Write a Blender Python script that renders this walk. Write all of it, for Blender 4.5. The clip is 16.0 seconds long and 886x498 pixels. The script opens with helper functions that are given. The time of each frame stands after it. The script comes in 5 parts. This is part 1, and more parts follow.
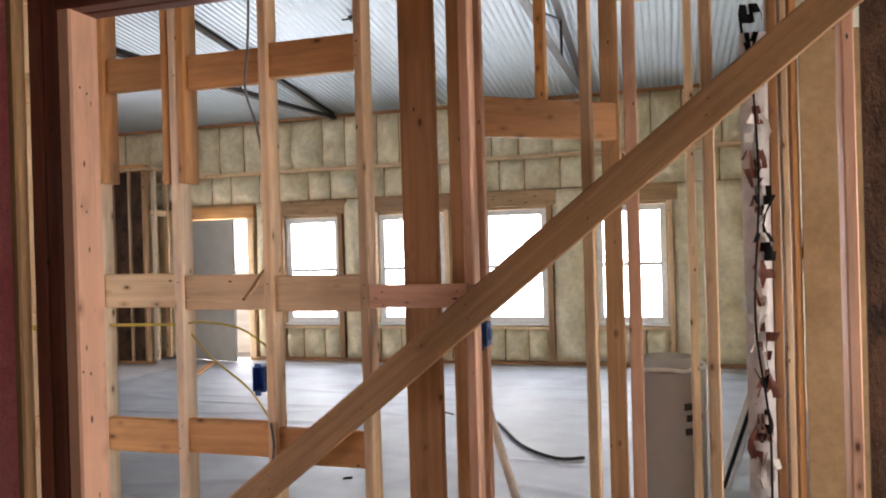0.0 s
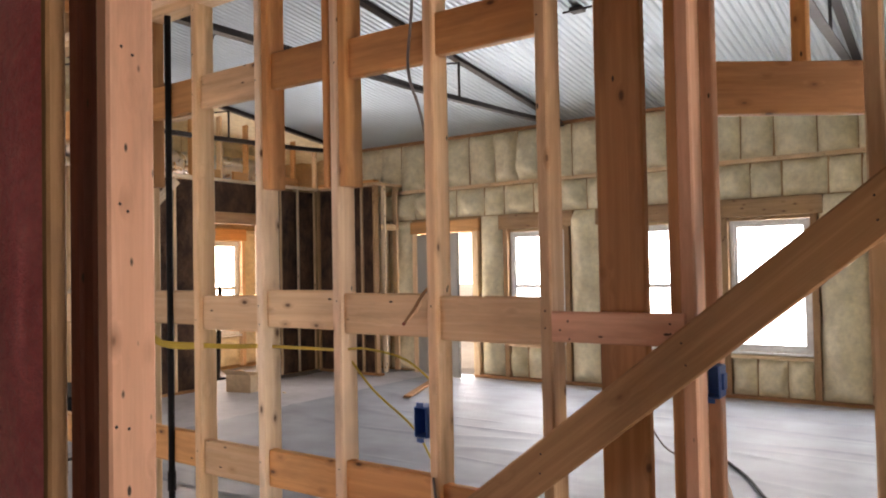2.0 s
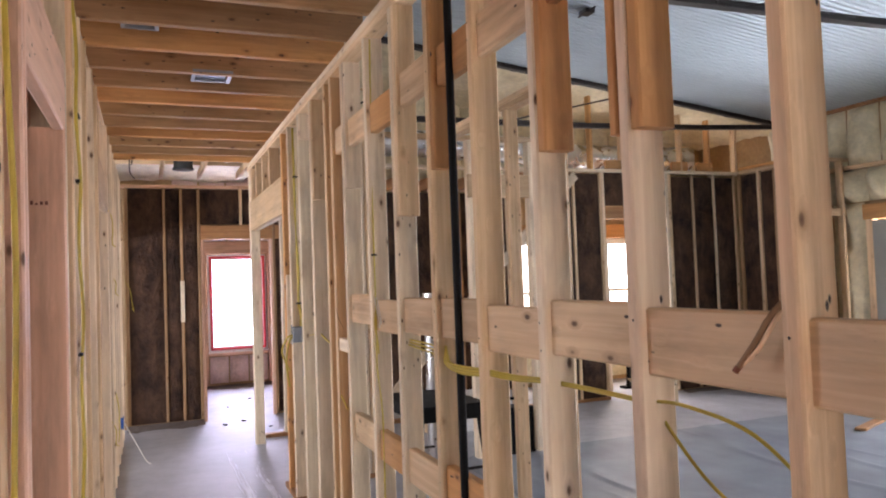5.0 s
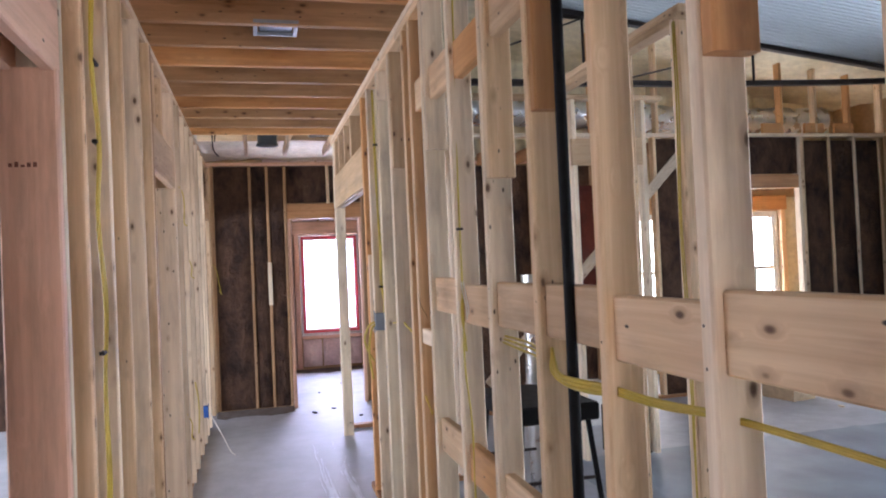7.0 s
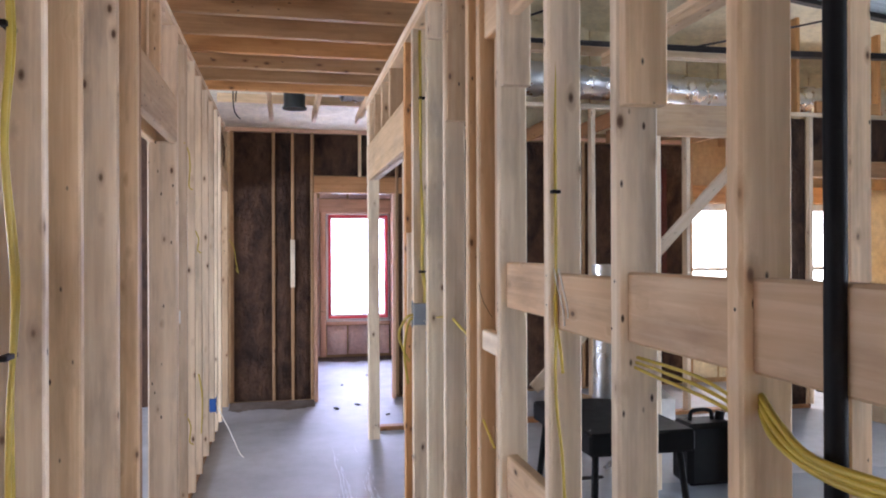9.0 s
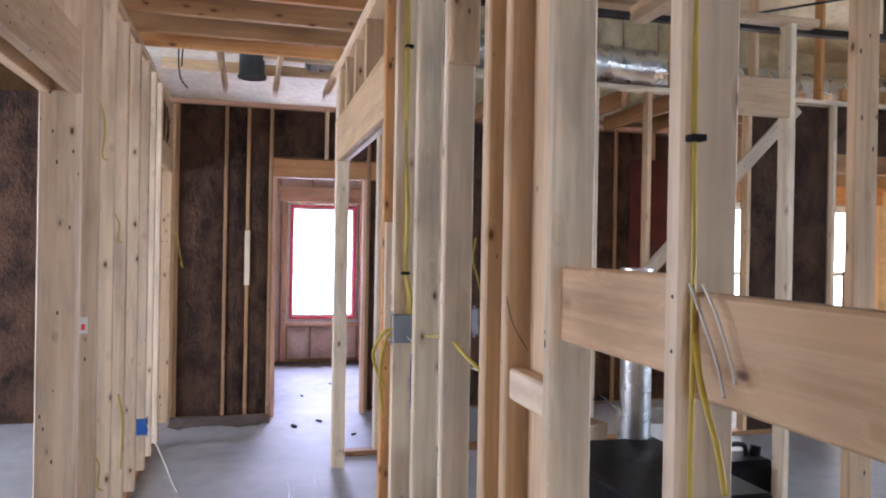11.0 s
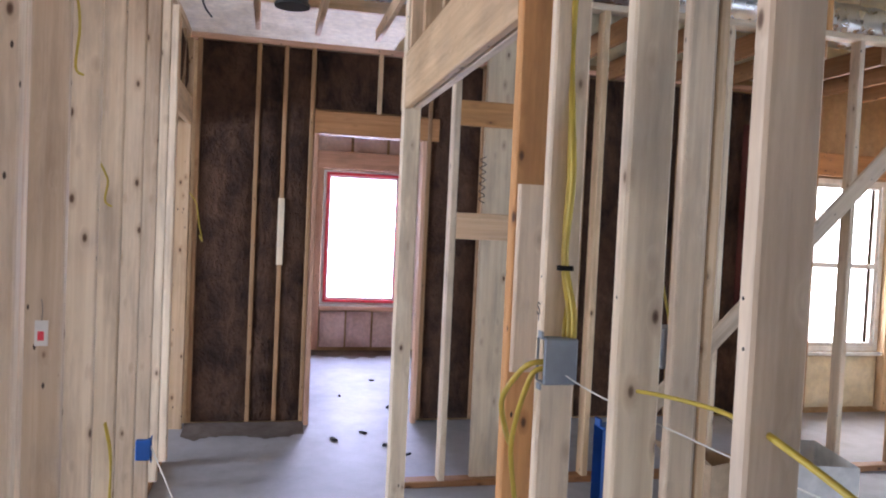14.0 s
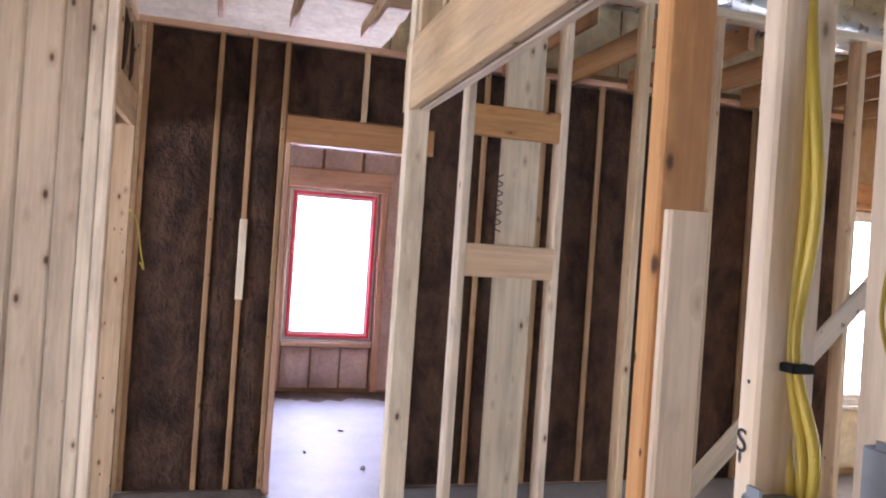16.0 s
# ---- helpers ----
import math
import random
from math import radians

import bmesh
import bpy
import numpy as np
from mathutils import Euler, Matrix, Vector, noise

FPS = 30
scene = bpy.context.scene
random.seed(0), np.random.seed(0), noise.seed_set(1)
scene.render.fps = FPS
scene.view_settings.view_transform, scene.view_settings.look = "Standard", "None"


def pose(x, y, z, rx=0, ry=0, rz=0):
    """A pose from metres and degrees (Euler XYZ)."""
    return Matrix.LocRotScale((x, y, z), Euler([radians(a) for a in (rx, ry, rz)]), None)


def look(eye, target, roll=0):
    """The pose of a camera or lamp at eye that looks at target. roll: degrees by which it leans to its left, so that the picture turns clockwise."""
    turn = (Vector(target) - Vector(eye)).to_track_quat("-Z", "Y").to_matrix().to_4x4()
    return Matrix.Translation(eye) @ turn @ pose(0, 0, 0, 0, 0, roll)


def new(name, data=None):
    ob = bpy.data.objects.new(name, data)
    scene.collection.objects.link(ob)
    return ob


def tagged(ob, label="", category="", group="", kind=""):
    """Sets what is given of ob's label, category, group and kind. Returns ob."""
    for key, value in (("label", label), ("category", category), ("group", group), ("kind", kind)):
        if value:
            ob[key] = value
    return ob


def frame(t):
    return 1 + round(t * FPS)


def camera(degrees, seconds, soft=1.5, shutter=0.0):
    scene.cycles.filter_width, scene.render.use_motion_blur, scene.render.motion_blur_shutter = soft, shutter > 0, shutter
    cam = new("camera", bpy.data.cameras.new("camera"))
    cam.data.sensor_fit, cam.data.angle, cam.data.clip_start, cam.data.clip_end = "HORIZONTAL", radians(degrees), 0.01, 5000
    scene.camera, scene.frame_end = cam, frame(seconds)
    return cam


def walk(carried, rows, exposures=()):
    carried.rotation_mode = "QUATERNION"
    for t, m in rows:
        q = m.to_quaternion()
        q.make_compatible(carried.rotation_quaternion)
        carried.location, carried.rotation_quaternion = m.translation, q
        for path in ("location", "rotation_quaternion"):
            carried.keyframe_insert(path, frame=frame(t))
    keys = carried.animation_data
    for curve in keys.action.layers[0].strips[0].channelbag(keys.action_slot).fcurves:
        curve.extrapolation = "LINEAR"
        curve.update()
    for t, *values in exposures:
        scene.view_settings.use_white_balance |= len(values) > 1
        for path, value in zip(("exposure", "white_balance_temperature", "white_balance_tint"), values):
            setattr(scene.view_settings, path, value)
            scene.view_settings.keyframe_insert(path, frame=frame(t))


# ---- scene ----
cam = camera(61.5, 16.0, soft=2.0)
PATH = [
    (0, (-0.093, -0.018, 1.55), (-0.67, 1.897, 1.545), -1.6),
    (0.5, (-0.068, 0.113, 1.549), (-0.754, 1.992, 1.538), -2.0),
    (1, (-0.148, 0.287, 1.548), (-1.002, 2.095, 1.529), -0.2),
    (1.5, (-0.202, 0.457, 1.567), (-1.141, 2.223, 1.599), -0.0),
    (2, (-0.19, 0.652, 1.547), (-1.341, 2.287, 1.597), -1.1),
    (2.5, (-0.185, 0.852, 1.57), (-1.506, 2.351, 1.658), -2.6),
    (3, (-0.256, 0.986, 1.557), (-1.655, 2.413, 1.652), -2.4),
    (3.5, (-0.414, 1.122, 1.565), (-1.937, 2.412, 1.692), -1.7),
    (4, (-0.51, 1.271, 1.549), (-2.144, 2.42, 1.65), -2.8),
    (4.5, (-0.605, 1.49, 1.542), (-2.394, 2.38, 1.641), -1.8),
    (5, (-0.691, 1.628, 1.54), (-2.547, 2.368, 1.619), -2.1),
    (7.5, (-1.519, 1.867, 1.539), (-3.469, 2.31, 1.559), -1.6),
    (8, (-1.737, 1.855, 1.52), (-3.693, 2.271, 1.52), -0.6),
    (8.5, (-1.971, 1.855, 1.545), (-3.927, 2.274, 1.554), -0.8),
    (9, (-2.193, 1.926, 1.513), (-4.149, 2.342, 1.516), -0.2),
    (11.5, (-3.348, 2.022, 1.507), (-5.281, 2.536, 1.501), 1.1),
    (12, (-3.597, 1.948, 1.505), (-5.525, 2.483, 1.497), 1.3),
    (12.5, (-3.78, 1.918, 1.509), (-5.664, 2.589, 1.493), 1.0),
    (13, (-3.972, 1.936, 1.494), (-5.852, 2.617, 1.461), 0.6),
    (13.5, (-4.159, 1.954, 1.503), (-6.077, 2.522, 1.483), 0.3),
    (14, (-4.35, 1.941, 1.495), (-6.297, 2.392, 1.426), 2.6),
    (14.5, (-4.561, 1.907, 1.504), (-6.438, 2.595, 1.424), 3.5),
    (15, (-4.763, 1.896, 1.509), (-6.614, 2.653, 1.448), 3.2),
    (15.5, (-5.021, 1.941, 1.518), (-6.903, 2.617, 1.503), 2.6),
    (16, (-5.225, 1.917, 1.522), (-7.145, 2.475, 1.523), 3.9),
]
EXPOSURES = [(0.0, 0.28, 7000, 19), (1.5, 0.18, 7500, 22), (2.0, 0.15, 7600, 23), (3.5, 0.13, 7500, 22), (4.5, 0.11, 7200, 20), (5.0, 0.17, 6600, 21), (7.5, 0.12, 5900, 18), (9.0, 0.11, 5850, 18), (12.5, -0.05, 5850, 18), (14.0, -0.05, 5850, 18), (15.0, -0.06, 5650, 17), (15.5, -0.01, 6150, 21), (16.0, 0.12, 6100, 21)]
walk(cam, [(t, look(eye, target, roll)) for t, eye, target, roll in PATH], EXPOSURES)

# ---- world, sun and sky light ----
world = bpy.data.worlds.new("World")
scene.world = world
world.use_nodes = True
wn = world.node_tree.nodes
sky = wn.new("ShaderNodeTexSky")
sky.sky_type, sky.sun_disc = "NISHITA", False
sky.sun_elevation, sky.sun_rotation = radians(70), radians(200)
sky.dust_density, sky.air_density = 3.0, 1.0
wn["Background"].inputs["Strength"].default_value = 0.15
world.node_tree.links.new(sky.outputs["Color"], wn["Background"].inputs["Color"])
sun = new("sun", bpy.data.lights.new("sun", "SUN"))
sun.data.energy, sun.data.angle, sun.data.color = 3.0, radians(0.6), (1.0, 0.94, 0.86)
sun.matrix_world = look((0, 0, 20), (2.5, 6.8, 0))


def window_light(name, x, y, z, w, h, facing, power, colour=(0.93, 0.97, 1.0)):
    """Sky light that comes in through one opening. facing: the way it shines, in degrees about z (0: along +y)."""
    lamp = new(name, bpy.data.lights.new(name, "AREA"))
    lamp.data.shape, lamp.data.size, lamp.data.size_y = "RECTANGLE", w, h
    lamp.data.energy, lamp.data.color = power, colour
    lamp.matrix_world = pose(x, y, z, 90, 0, facing)
    return lamp


DAY = 1.0
for wx, ww in ((-4.92, 0.8), (-3.43, 0.95), (-1.98, 0.8), (-0.52, 0.8)):
    window_light("window_daylight", wx, 9.72, 1.29, ww, 1.45, 180, 56 * DAY, (0.84, 0.93, 1.0))
window_light("door_daylight", -6.41, 9.64, 1.03, 0.90, 2.0, 180, 60 * DAY)
window_light("bedroom_window_daylight", -12.95, 2.94, 1.29, 0.85, 1.45, -90, 108 * DAY, (0.72, 0.74, 1.0))
for wy in (6.74, 8.18):
    window_light("west_window_daylight", -9.98, wy, 1.29, 0.8, 1.45, -90, 46 * DAY, (1.0, 0.95, 0.88))
# added fill from the east, brightens the hall studs' near sides
window_light("east_fill_light", 3.05, 2.0, 1.30, 0.9, 1.45, 90, 50 * DAY, (1.0, 0.95, 0.88))
for wx in (-8.0, -6.1, -3.9):
    window_light("south_room_daylight", wx, -2.42, 1.30, 1.1, 1.45, 0, {-8.0: 145, -6.1: 80, -3.9: 46}[wx] * DAY, (0.82, 0.90, 1.0) if wx < -7 else (0.93, 0.97, 1.0))
# added fill behind the start, brightens the batt and partition faces
window_light("start_room_fill", 0.4, -3.66, 1.3, 1.2, 1.4, 0, 13 * DAY, (1.0, 0.93, 0.86))


# ---- materials ----
def material(name):
    m = bpy.data.materials.new(name)
    m.use_nodes = True
    nt = m.node_tree
    bsdf = nt.nodes["Principled BSDF"]

    def node(kind, **kw):
        n = nt.nodes.new(kind)
        for k, v in kw.items():
            if k in n.inputs:
                n.inputs[k].default_value = v
        return n

    def link(a, b):
        nt.links.new(a, b)
    return m, nt, bsdf, node, link


def ramp(node, stops):
    n = node("ShaderNodeValToRGB")
    el = n.color_ramp.elements
    el[0].position, el[0].color = stops[0][0], (*stops[0][1], 1)
    el[1].position, el[1].color = stops[-1][0], (*stops[-1][1], 1)
    for p, c in stops[1:-1]:
        e = el.new(p)
        e.color = (*c, 1)
    return n


def mixc(node, link, fac, a, b, blend="MIX"):
    n = node("ShaderNodeMix")
    n.data_type, n.blend_type = "RGBA", blend
    for sock, v in ((n.inputs[0], fac), (n.inputs[6], a), (n.inputs[7], b)):
        if hasattr(v, "is_linked"):
            link(v, sock)
        elif isinstance(v, tuple):
            sock.default_value = (*v, 1)
        else:
            sock.default_value = v
    return n.outputs[2]


def wood(name, pale, deep, knot=(0.10, 0.045, 0.02), grey=0.35, rough=0.62):
    """Sawn softwood: grain along the board's own z, knots, growth rings, grey weather stains."""
    m, nt, bsdf, node, link = material(name)
    tc, info = node("ShaderNodeTexCoord"), node("ShaderNodeObjectInfo")
    shift = node("ShaderNodeVectorMath")
    shift.operation = "MULTIPLY_ADD"
    shift.inputs[1].default_value = (1, 1, 1)
    ofs = node("ShaderNodeVectorMath")
    ofs.operation = "SCALE"
    ofs.inputs[0].default_value = (37.0, 71.0, 113.0)
    link(info.outputs["Random"], ofs.inputs["Scale"])
    link(tc.outputs["Object"], shift.inputs[0])
    link(ofs.outputs[0], shift.inputs[2])
    # knots, a cell each, stretched a little along the grain
    kmap = node("ShaderNodeMapping")
    kmap.inputs["Scale"].default_value = (13.0, 13.0, 6.5)
    link(shift.outputs[0], kmap.inputs["Vector"])
    vor = node("ShaderNodeTexVoronoi", Scale=1.0, Randomness=1.0)
    link(kmap.outputs[0], vor.inputs["Vector"])
    # the grain bends round the knots
    gmap = node("ShaderNodeMapping")
    gmap.inputs["Scale"].default_value = (46, 46, 1.3)
    link(shift.outputs[0], gmap.inputs["Vector"])
    bend = node("ShaderNodeVectorMath")
    bend.operation = "ADD"
    soft = node("ShaderNodeMapRange")
    soft.inputs["From Min"].default_value, soft.inputs["From Max"].default_value = 0.0, 0.3
    soft.inputs["To Min"].default_value, soft.inputs["To Max"].default_value = 0.9, 0.0
    link(vor.outputs["Distance"], soft.inputs["Value"])
    link(gmap.outputs[0], bend.inputs[0])
    link(soft.outputs[0], bend.inputs[1])
    grain = node("ShaderNodeTexNoise", Scale=1.0, Detail=5.0, Roughness=0.6, Distortion=0.4)
    link(bend.outputs[0], grain.inputs["Vector"])
    broad = node("ShaderNodeTexNoise", Scale=2.6, Detail=3.0)
    link(shift.outputs[0], broad.inputs["Vector"])
    col = ramp(node, [(0.28, deep), (0.5, tuple((a + b) / 2 for a, b in zip(pale, deep))), (0.62, pale)])
    link(grain.outputs["Fac"], col.inputs["Fac"])
    tint = ramp(node, [(0.0, (0.72, 0.65, 0.60)), (0.3, (0.96, 0.90, 0.86)), (0.6, (1, 0.98, 0.94)), (0.8, (1.05, 0.96, 0.92)), (1.0, (1.12, 1.08, 1.05))])
    link(info.outputs["Random"], tint.inputs["Fac"])
    c = mixc(node, link, 1.0, col.outputs["Color"], tint.outputs["Color"], "MULTIPLY")
    stain = ramp(node, [(0.56, (0, 0, 0)), (0.8, (grey, grey, grey))])
    link(broad.outputs["Fac"], stain.inputs["Fac"])
    c = mixc(node, link, stain.outputs["Color"], c, (0.33, 0.30, 0.27))
    kn = ramp(node, [(0.05, (0.95, 0.95, 0.95)), (0.085, (0.55, 0.55, 0.55)), (0.11, (0, 0, 0))])
    link(vor.outputs["Distance"], kn.inputs["Fac"])
    halo = ramp(node, [(0.08, (0.75, 0.75, 0.75)), (0.15, (0.35, 0.35, 0.35)), (0.25, (0, 0, 0))])
    link(vor.outputs["Distance"], halo.inputs["Fac"])
    few = node("ShaderNodeMath")
    few.operation = "GREATER_THAN"
    few.inputs[1].default_value = 0.42
    sep = node("ShaderNodeSeparateColor")
    link(vor.outputs["Color"], sep.inputs[0])
    link(sep.outputs[0], few.inputs[0])
    kf = node("ShaderNodeMath")
    kf.operation = "MULTIPLY"
    link(kn.outputs["Color"], kf.inputs[0])
    link(few.outputs[0], kf.inputs[1])
    hf = node("ShaderNodeMath")
    hf.operation = "MULTIPLY"
    link(halo.outputs["Color"], hf.inputs[0])
    link(few.outputs[0], hf.inputs[1])
    c = mixc(node, link, hf.outputs[0], c, (deep[0] * 0.62, deep[1] * 0.50, deep[2] * 0.42))
    c = mixc(node, link, kf.outputs[0], c, knot)
    # nail holes and specks of dirt
    nmap = node("ShaderNodeMapping")
    nmap.inputs["Scale"].default_value = (26.0, 26.0, 11.0)
    link(shift.outputs[0], nmap.inputs["Vector"])
    nails = node("ShaderNodeTexVoronoi", Scale=1.0, Randomness=1.0)
    link(nmap.outputs[0], nails.inputs["Vector"])
    nr = ramp(node, [(0.07, (1, 1, 1)), (0.12, (0, 0, 0))])
    link(nails.outputs["Distance"], nr.inputs["Fac"])
    nsep = node("ShaderNodeSeparateColor")
    link(nails.outputs["Color"], nsep.inputs[0])
    nfew = node("ShaderNodeMath")
    nfew.operation = "GREATER_THAN"
    nfew.inputs[1].default_value = 0.72
    link(nsep.outputs[0], nfew.inputs[0])
    nf = node("ShaderNodeMath")
    nf.operation = "MULTIPLY"
    link(nr.outputs["Color"], nf.inputs[0])
    link(nfew.outputs[0], nf.inputs[1])
    c = mixc(node, link, nf.outputs[0], c, (0.05, 0.03, 0.02))
    # handling marks, long along the board
    hmap = node("ShaderNodeMapping")
    hmap.inputs["Scale"].default_value = (9.0, 9.0, 1.6)
    link(shift.outputs[0], hmap.inputs["Vector"])
    hand = node("ShaderNodeTexNoise", Scale=1.0, Detail=6.0, Roughness=0.65)
    link(hmap.outputs[0], hand.inputs["Vector"])
    hr = ramp(node, [(0.34, (0.74, 0.72, 0.71)), (0.52, (1, 1, 1)), (0.72, (1.08, 1.07, 1.06))])
    link(hand.outputs["Fac"], hr.inputs["Fac"])
    c = mixc(node, link, 1.0, c, hr.outputs["Color"], "MULTIPLY")
    link(c, bsdf.inputs["Base Color"])
    bsdf.inputs["Roughness"].default_value = rough
    bump = node("ShaderNodeBump", Strength=0.25, Distance=0.002)
    link(grain.outputs["Fac"], bump.inputs["Height"])
    link(bump.outputs[0], bsdf.inputs["Normal"])
    return m


PINE = wood("pine", (0.82, 0.64, 0.42), (0.68, 0.49, 0.29), grey=0.25)
PINE_PALE = wood("pine_pale", (0.87, 0.77, 0.60), (0.74, 0.62, 0.45), grey=0.45)
PINE_WARM = wood("pine_warm", (0.68, 0.38, 0.15), (0.57, 0.30, 0.11), grey=0.1)
PINE_PINK = wood("pine_pink", (0.78, 0.52, 0.38), (0.69, 0.43, 0.30), grey=0.1)
PINE_TAN = wood("pine_tan", (0.47, 0.30, 0.155), (0.37, 0.225, 0.11), grey=0.15)
# pine darkened in its colour for the deep shade of the first doorway
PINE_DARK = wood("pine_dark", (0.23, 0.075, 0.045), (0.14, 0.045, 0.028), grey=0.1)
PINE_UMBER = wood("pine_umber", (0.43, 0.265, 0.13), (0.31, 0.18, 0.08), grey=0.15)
PINE_HONEY = wood("pine_honey", (0.68, 0.50, 0.31), (0.56, 0.39, 0.22), grey=0.2)
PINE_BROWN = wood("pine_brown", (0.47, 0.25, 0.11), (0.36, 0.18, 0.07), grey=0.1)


def rough_stuff(name, a, b, scale, rough=0.9, bump=0.6, dist=0.02, sheen=0.0, fine=60.0, tall=1.0):
    """A soft or lumpy surface in two shades at two scales."""
    m, nt, bsdf, node, link = material(name)
    geo = node("ShaderNodeNewGeometry")
    big = node("ShaderNodeTexNoise", Scale=scale, Detail=6.0, Roughness=0.62, Distortion=0.3)
    small = node("ShaderNodeTexNoise", Scale=fine, Detail=4.0, Roughness=0.7)
    drawn = node("ShaderNodeMapping")
    drawn.inputs["Scale"].default_value = (1.0, 1.0, tall)
    link(geo.outputs["Position"], drawn.inputs["Vector"])
    for n in (big, small):
        link(drawn.outputs[0], n.inputs["Vector"])
    r = ramp(node, [(0.3, a), (0.7, b)])
    link(big.outputs["Fac"], r.inputs["Fac"])
    r2 = ramp(node, [(0.3, (0.78, 0.78, 0.78)), (0.7, (1.12, 1.12, 1.12))])
    link(small.outputs["Fac"], r2.inputs["Fac"])
    link(mixc(node, link, 0.8, r.outputs["Color"], r2.outputs["Color"], "MULTIPLY"), bsdf.inputs["Base Color"])
    bsdf.inputs["Roughness"].default_value = rough
    bsdf.inputs["Sheen Weight"].default_value = sheen
    add = node("ShaderNodeMath")
    add.operation = "ADD"
    link(big.outputs["Fac"], add.inputs[0])
    link(small.outputs["Fac"], add.inputs[1])
    bp = node("ShaderNodeBump", Strength=bump, Distance=dist)
    link(add.outputs[0], bp.inputs["Height"])
    link(bp.outputs[0], bsdf.inputs["Normal"])
    return m


FOAM = rough_stuff("spray_foam", (0.66, 0.57, 0.37), (0.88, 0.80, 0.59), 2.2, 0.75, 0.35, 0.02, fine=14)
# foam with the rosy glow from the red window edges put into its colour
FOAM_PINK = rough_stuff("spray_foam_rosy", (0.74, 0.54, 0.48), (0.88, 0.72, 0.67), 5.0, 0.8, 0.6, 0.03, fine=28)
INSUL = rough_stuff("mineral_wool", (0.018, 0.007, 0.0045), (0.165, 0.082, 0.046), 5.5, 0.95, 1.0, 0.07, 0.0, 36, 0.65)
BATT = rough_stuff("rosy_batt", (0.80, 0.20, 0.24), (0.88, 0.33, 0.35), 4.0, 0.9, 0.7, 0.03, 0.3, 40)
# rosy batt as it looks in shadow, the shade put into the colour
BATT_SHADED = rough_stuff("shaded_red_batt", (0.06, 0.012, 0.010), (0.13, 0.026, 0.02), 4.0, 0.9, 0.7, 0.03, 0.0, 40)
OSB = rough_stuff("plywood", (0.40, 0.25, 0.12), (0.55, 0.38, 0.20), 3.0, 0.7, 0.1, 0.003, fine=22)
# brown for the shade at the wall feet, painted as strips on the floor
FOOT_SHADE = rough_stuff("brown_foot_shade", (0.12, 0.09, 0.075), (0.21, 0.175, 0.155), 6.0, 0.95, 0.4, 0.004, fine=50)
GROUND = rough_stuff("dry_ground", (0.34, 0.30, 0.24), (0.5, 0.46, 0.38), 0.5, 0.95, 0.5, 0.05, fine=8)
LEAF = rough_stuff("leaves", (0.05, 0.09, 0.03), (0.11, 0.16, 0.06), 1.5, 0.7, 0.3, 0.02, fine=9)
BARK = rough_stuff("bark", (0.10, 0.07, 0.05), (0.2, 0.15, 0.11), 6, 0.9, 0.8, 0.03)


def plain(name, colour, rough=0.5, metal=0.0, vary=0.12, scale=18.0, bump=0.05):
    m, nt, bsdf, node, link = material(name)
    geo = node("ShaderNodeNewGeometry")
    n = node("ShaderNodeTexNoise", Scale=scale, Detail=5.0)
    link(geo.outputs["Position"], n.inputs["Vector"])
    lo, hi = (tuple(v * k for v in colour) for k in (1 - vary, 1 + vary))
    r = ramp(node, [(0.3, lo), (0.7, hi)])
    link(n.outputs["Fac"], r.inputs["Fac"])
    link(r.outputs["Color"], bsdf.inputs["Base Color"])
    rr = node("ShaderNodeMapRange")
    rr.inputs["To Min"].default_value, rr.inputs["To Max"].default_value = rough * 0.8, min(1, rough * 1.2)
    link(n.outputs["Fac"], rr.inputs["Value"])
    link(rr.outputs[0], bsdf.inputs["Roughness"])
    bsdf.inputs["Metallic"].default_value = metal
    if bump:
        bp = node("ShaderNodeBump", Strength=bump, Distance=0.01)
        link(n.outputs["Fac"], bp.inputs["Height"])
        link(bp.outputs[0], bsdf.inputs["Normal"])
    return m


STEEL = plain("dark_steel", (0.035, 0.028, 0.028), 0.45, 0.4)
ROOF = plain("white_ribbed_metal", (0.45, 0.52, 0.56), 0.38, 0.25, 0.06, 1.2, 0.02)
GALV = plain("galvanised_metal", (0.62, 0.64, 0.66), 0.28, 1.0, 0.12, 9)
BLACK = plain("black_plastic", (0.006, 0.006, 0.007), 0.6)
BLACK.node_tree.nodes["Principled BSDF"].inputs["Specular IOR Level"].default_value = 0.15
WHITISH = plain("whitish_floor_mark", (0.66, 0.68, 0.74), 0.6, 0.0, 0.15, 7)
CABLE = plain("yellow_cable", (0.52, 0.385, 0.05), 0.45)
CABLE_W = plain("white_cable", (0.72, 0.70, 0.64), 0.5)
CABLE_G = plain("grey_cable", (0.16, 0.15, 0.15), 0.5)
BLUE = plain("blue_plastic", (0.02, 0.10, 0.36), 0.45)
GREYBOX = plain("grey_plastic", (0.27, 0.30, 0.34), 0.5)
VINYL = plain("white_vinyl", (0.74, 0.74, 0.72), 0.4)
TAPE = plain("red_tape", (0.80, 0.07, 0.10), 0.5)
DOORGREY = plain("primed_steel", (0.40, 0.40, 0.37), 0.5, 0.0, 0.06, 6)
CARD = plain("cardboard", (0.50, 0.37, 0.24), 0.85)
PAPER = plain("white_paper", (0.76, 0.75, 0.72), 0.7)
SHEETING = plain("torn_sheeting", (0.68, 0.66, 0.66), 0.35, 0.0, 0.2, 12, 0.3)
INK = plain("ink", (0.02, 0.02, 0.03), 0.7)
GLASS, _nt, _b, _n, _l = material("window_glass")
_b.inputs["Transmission Weight"].default_value, _b.inputs["Roughness"].default_value = 1.0, 0.0
_b.inputs["IOR"].default_value = 1.05


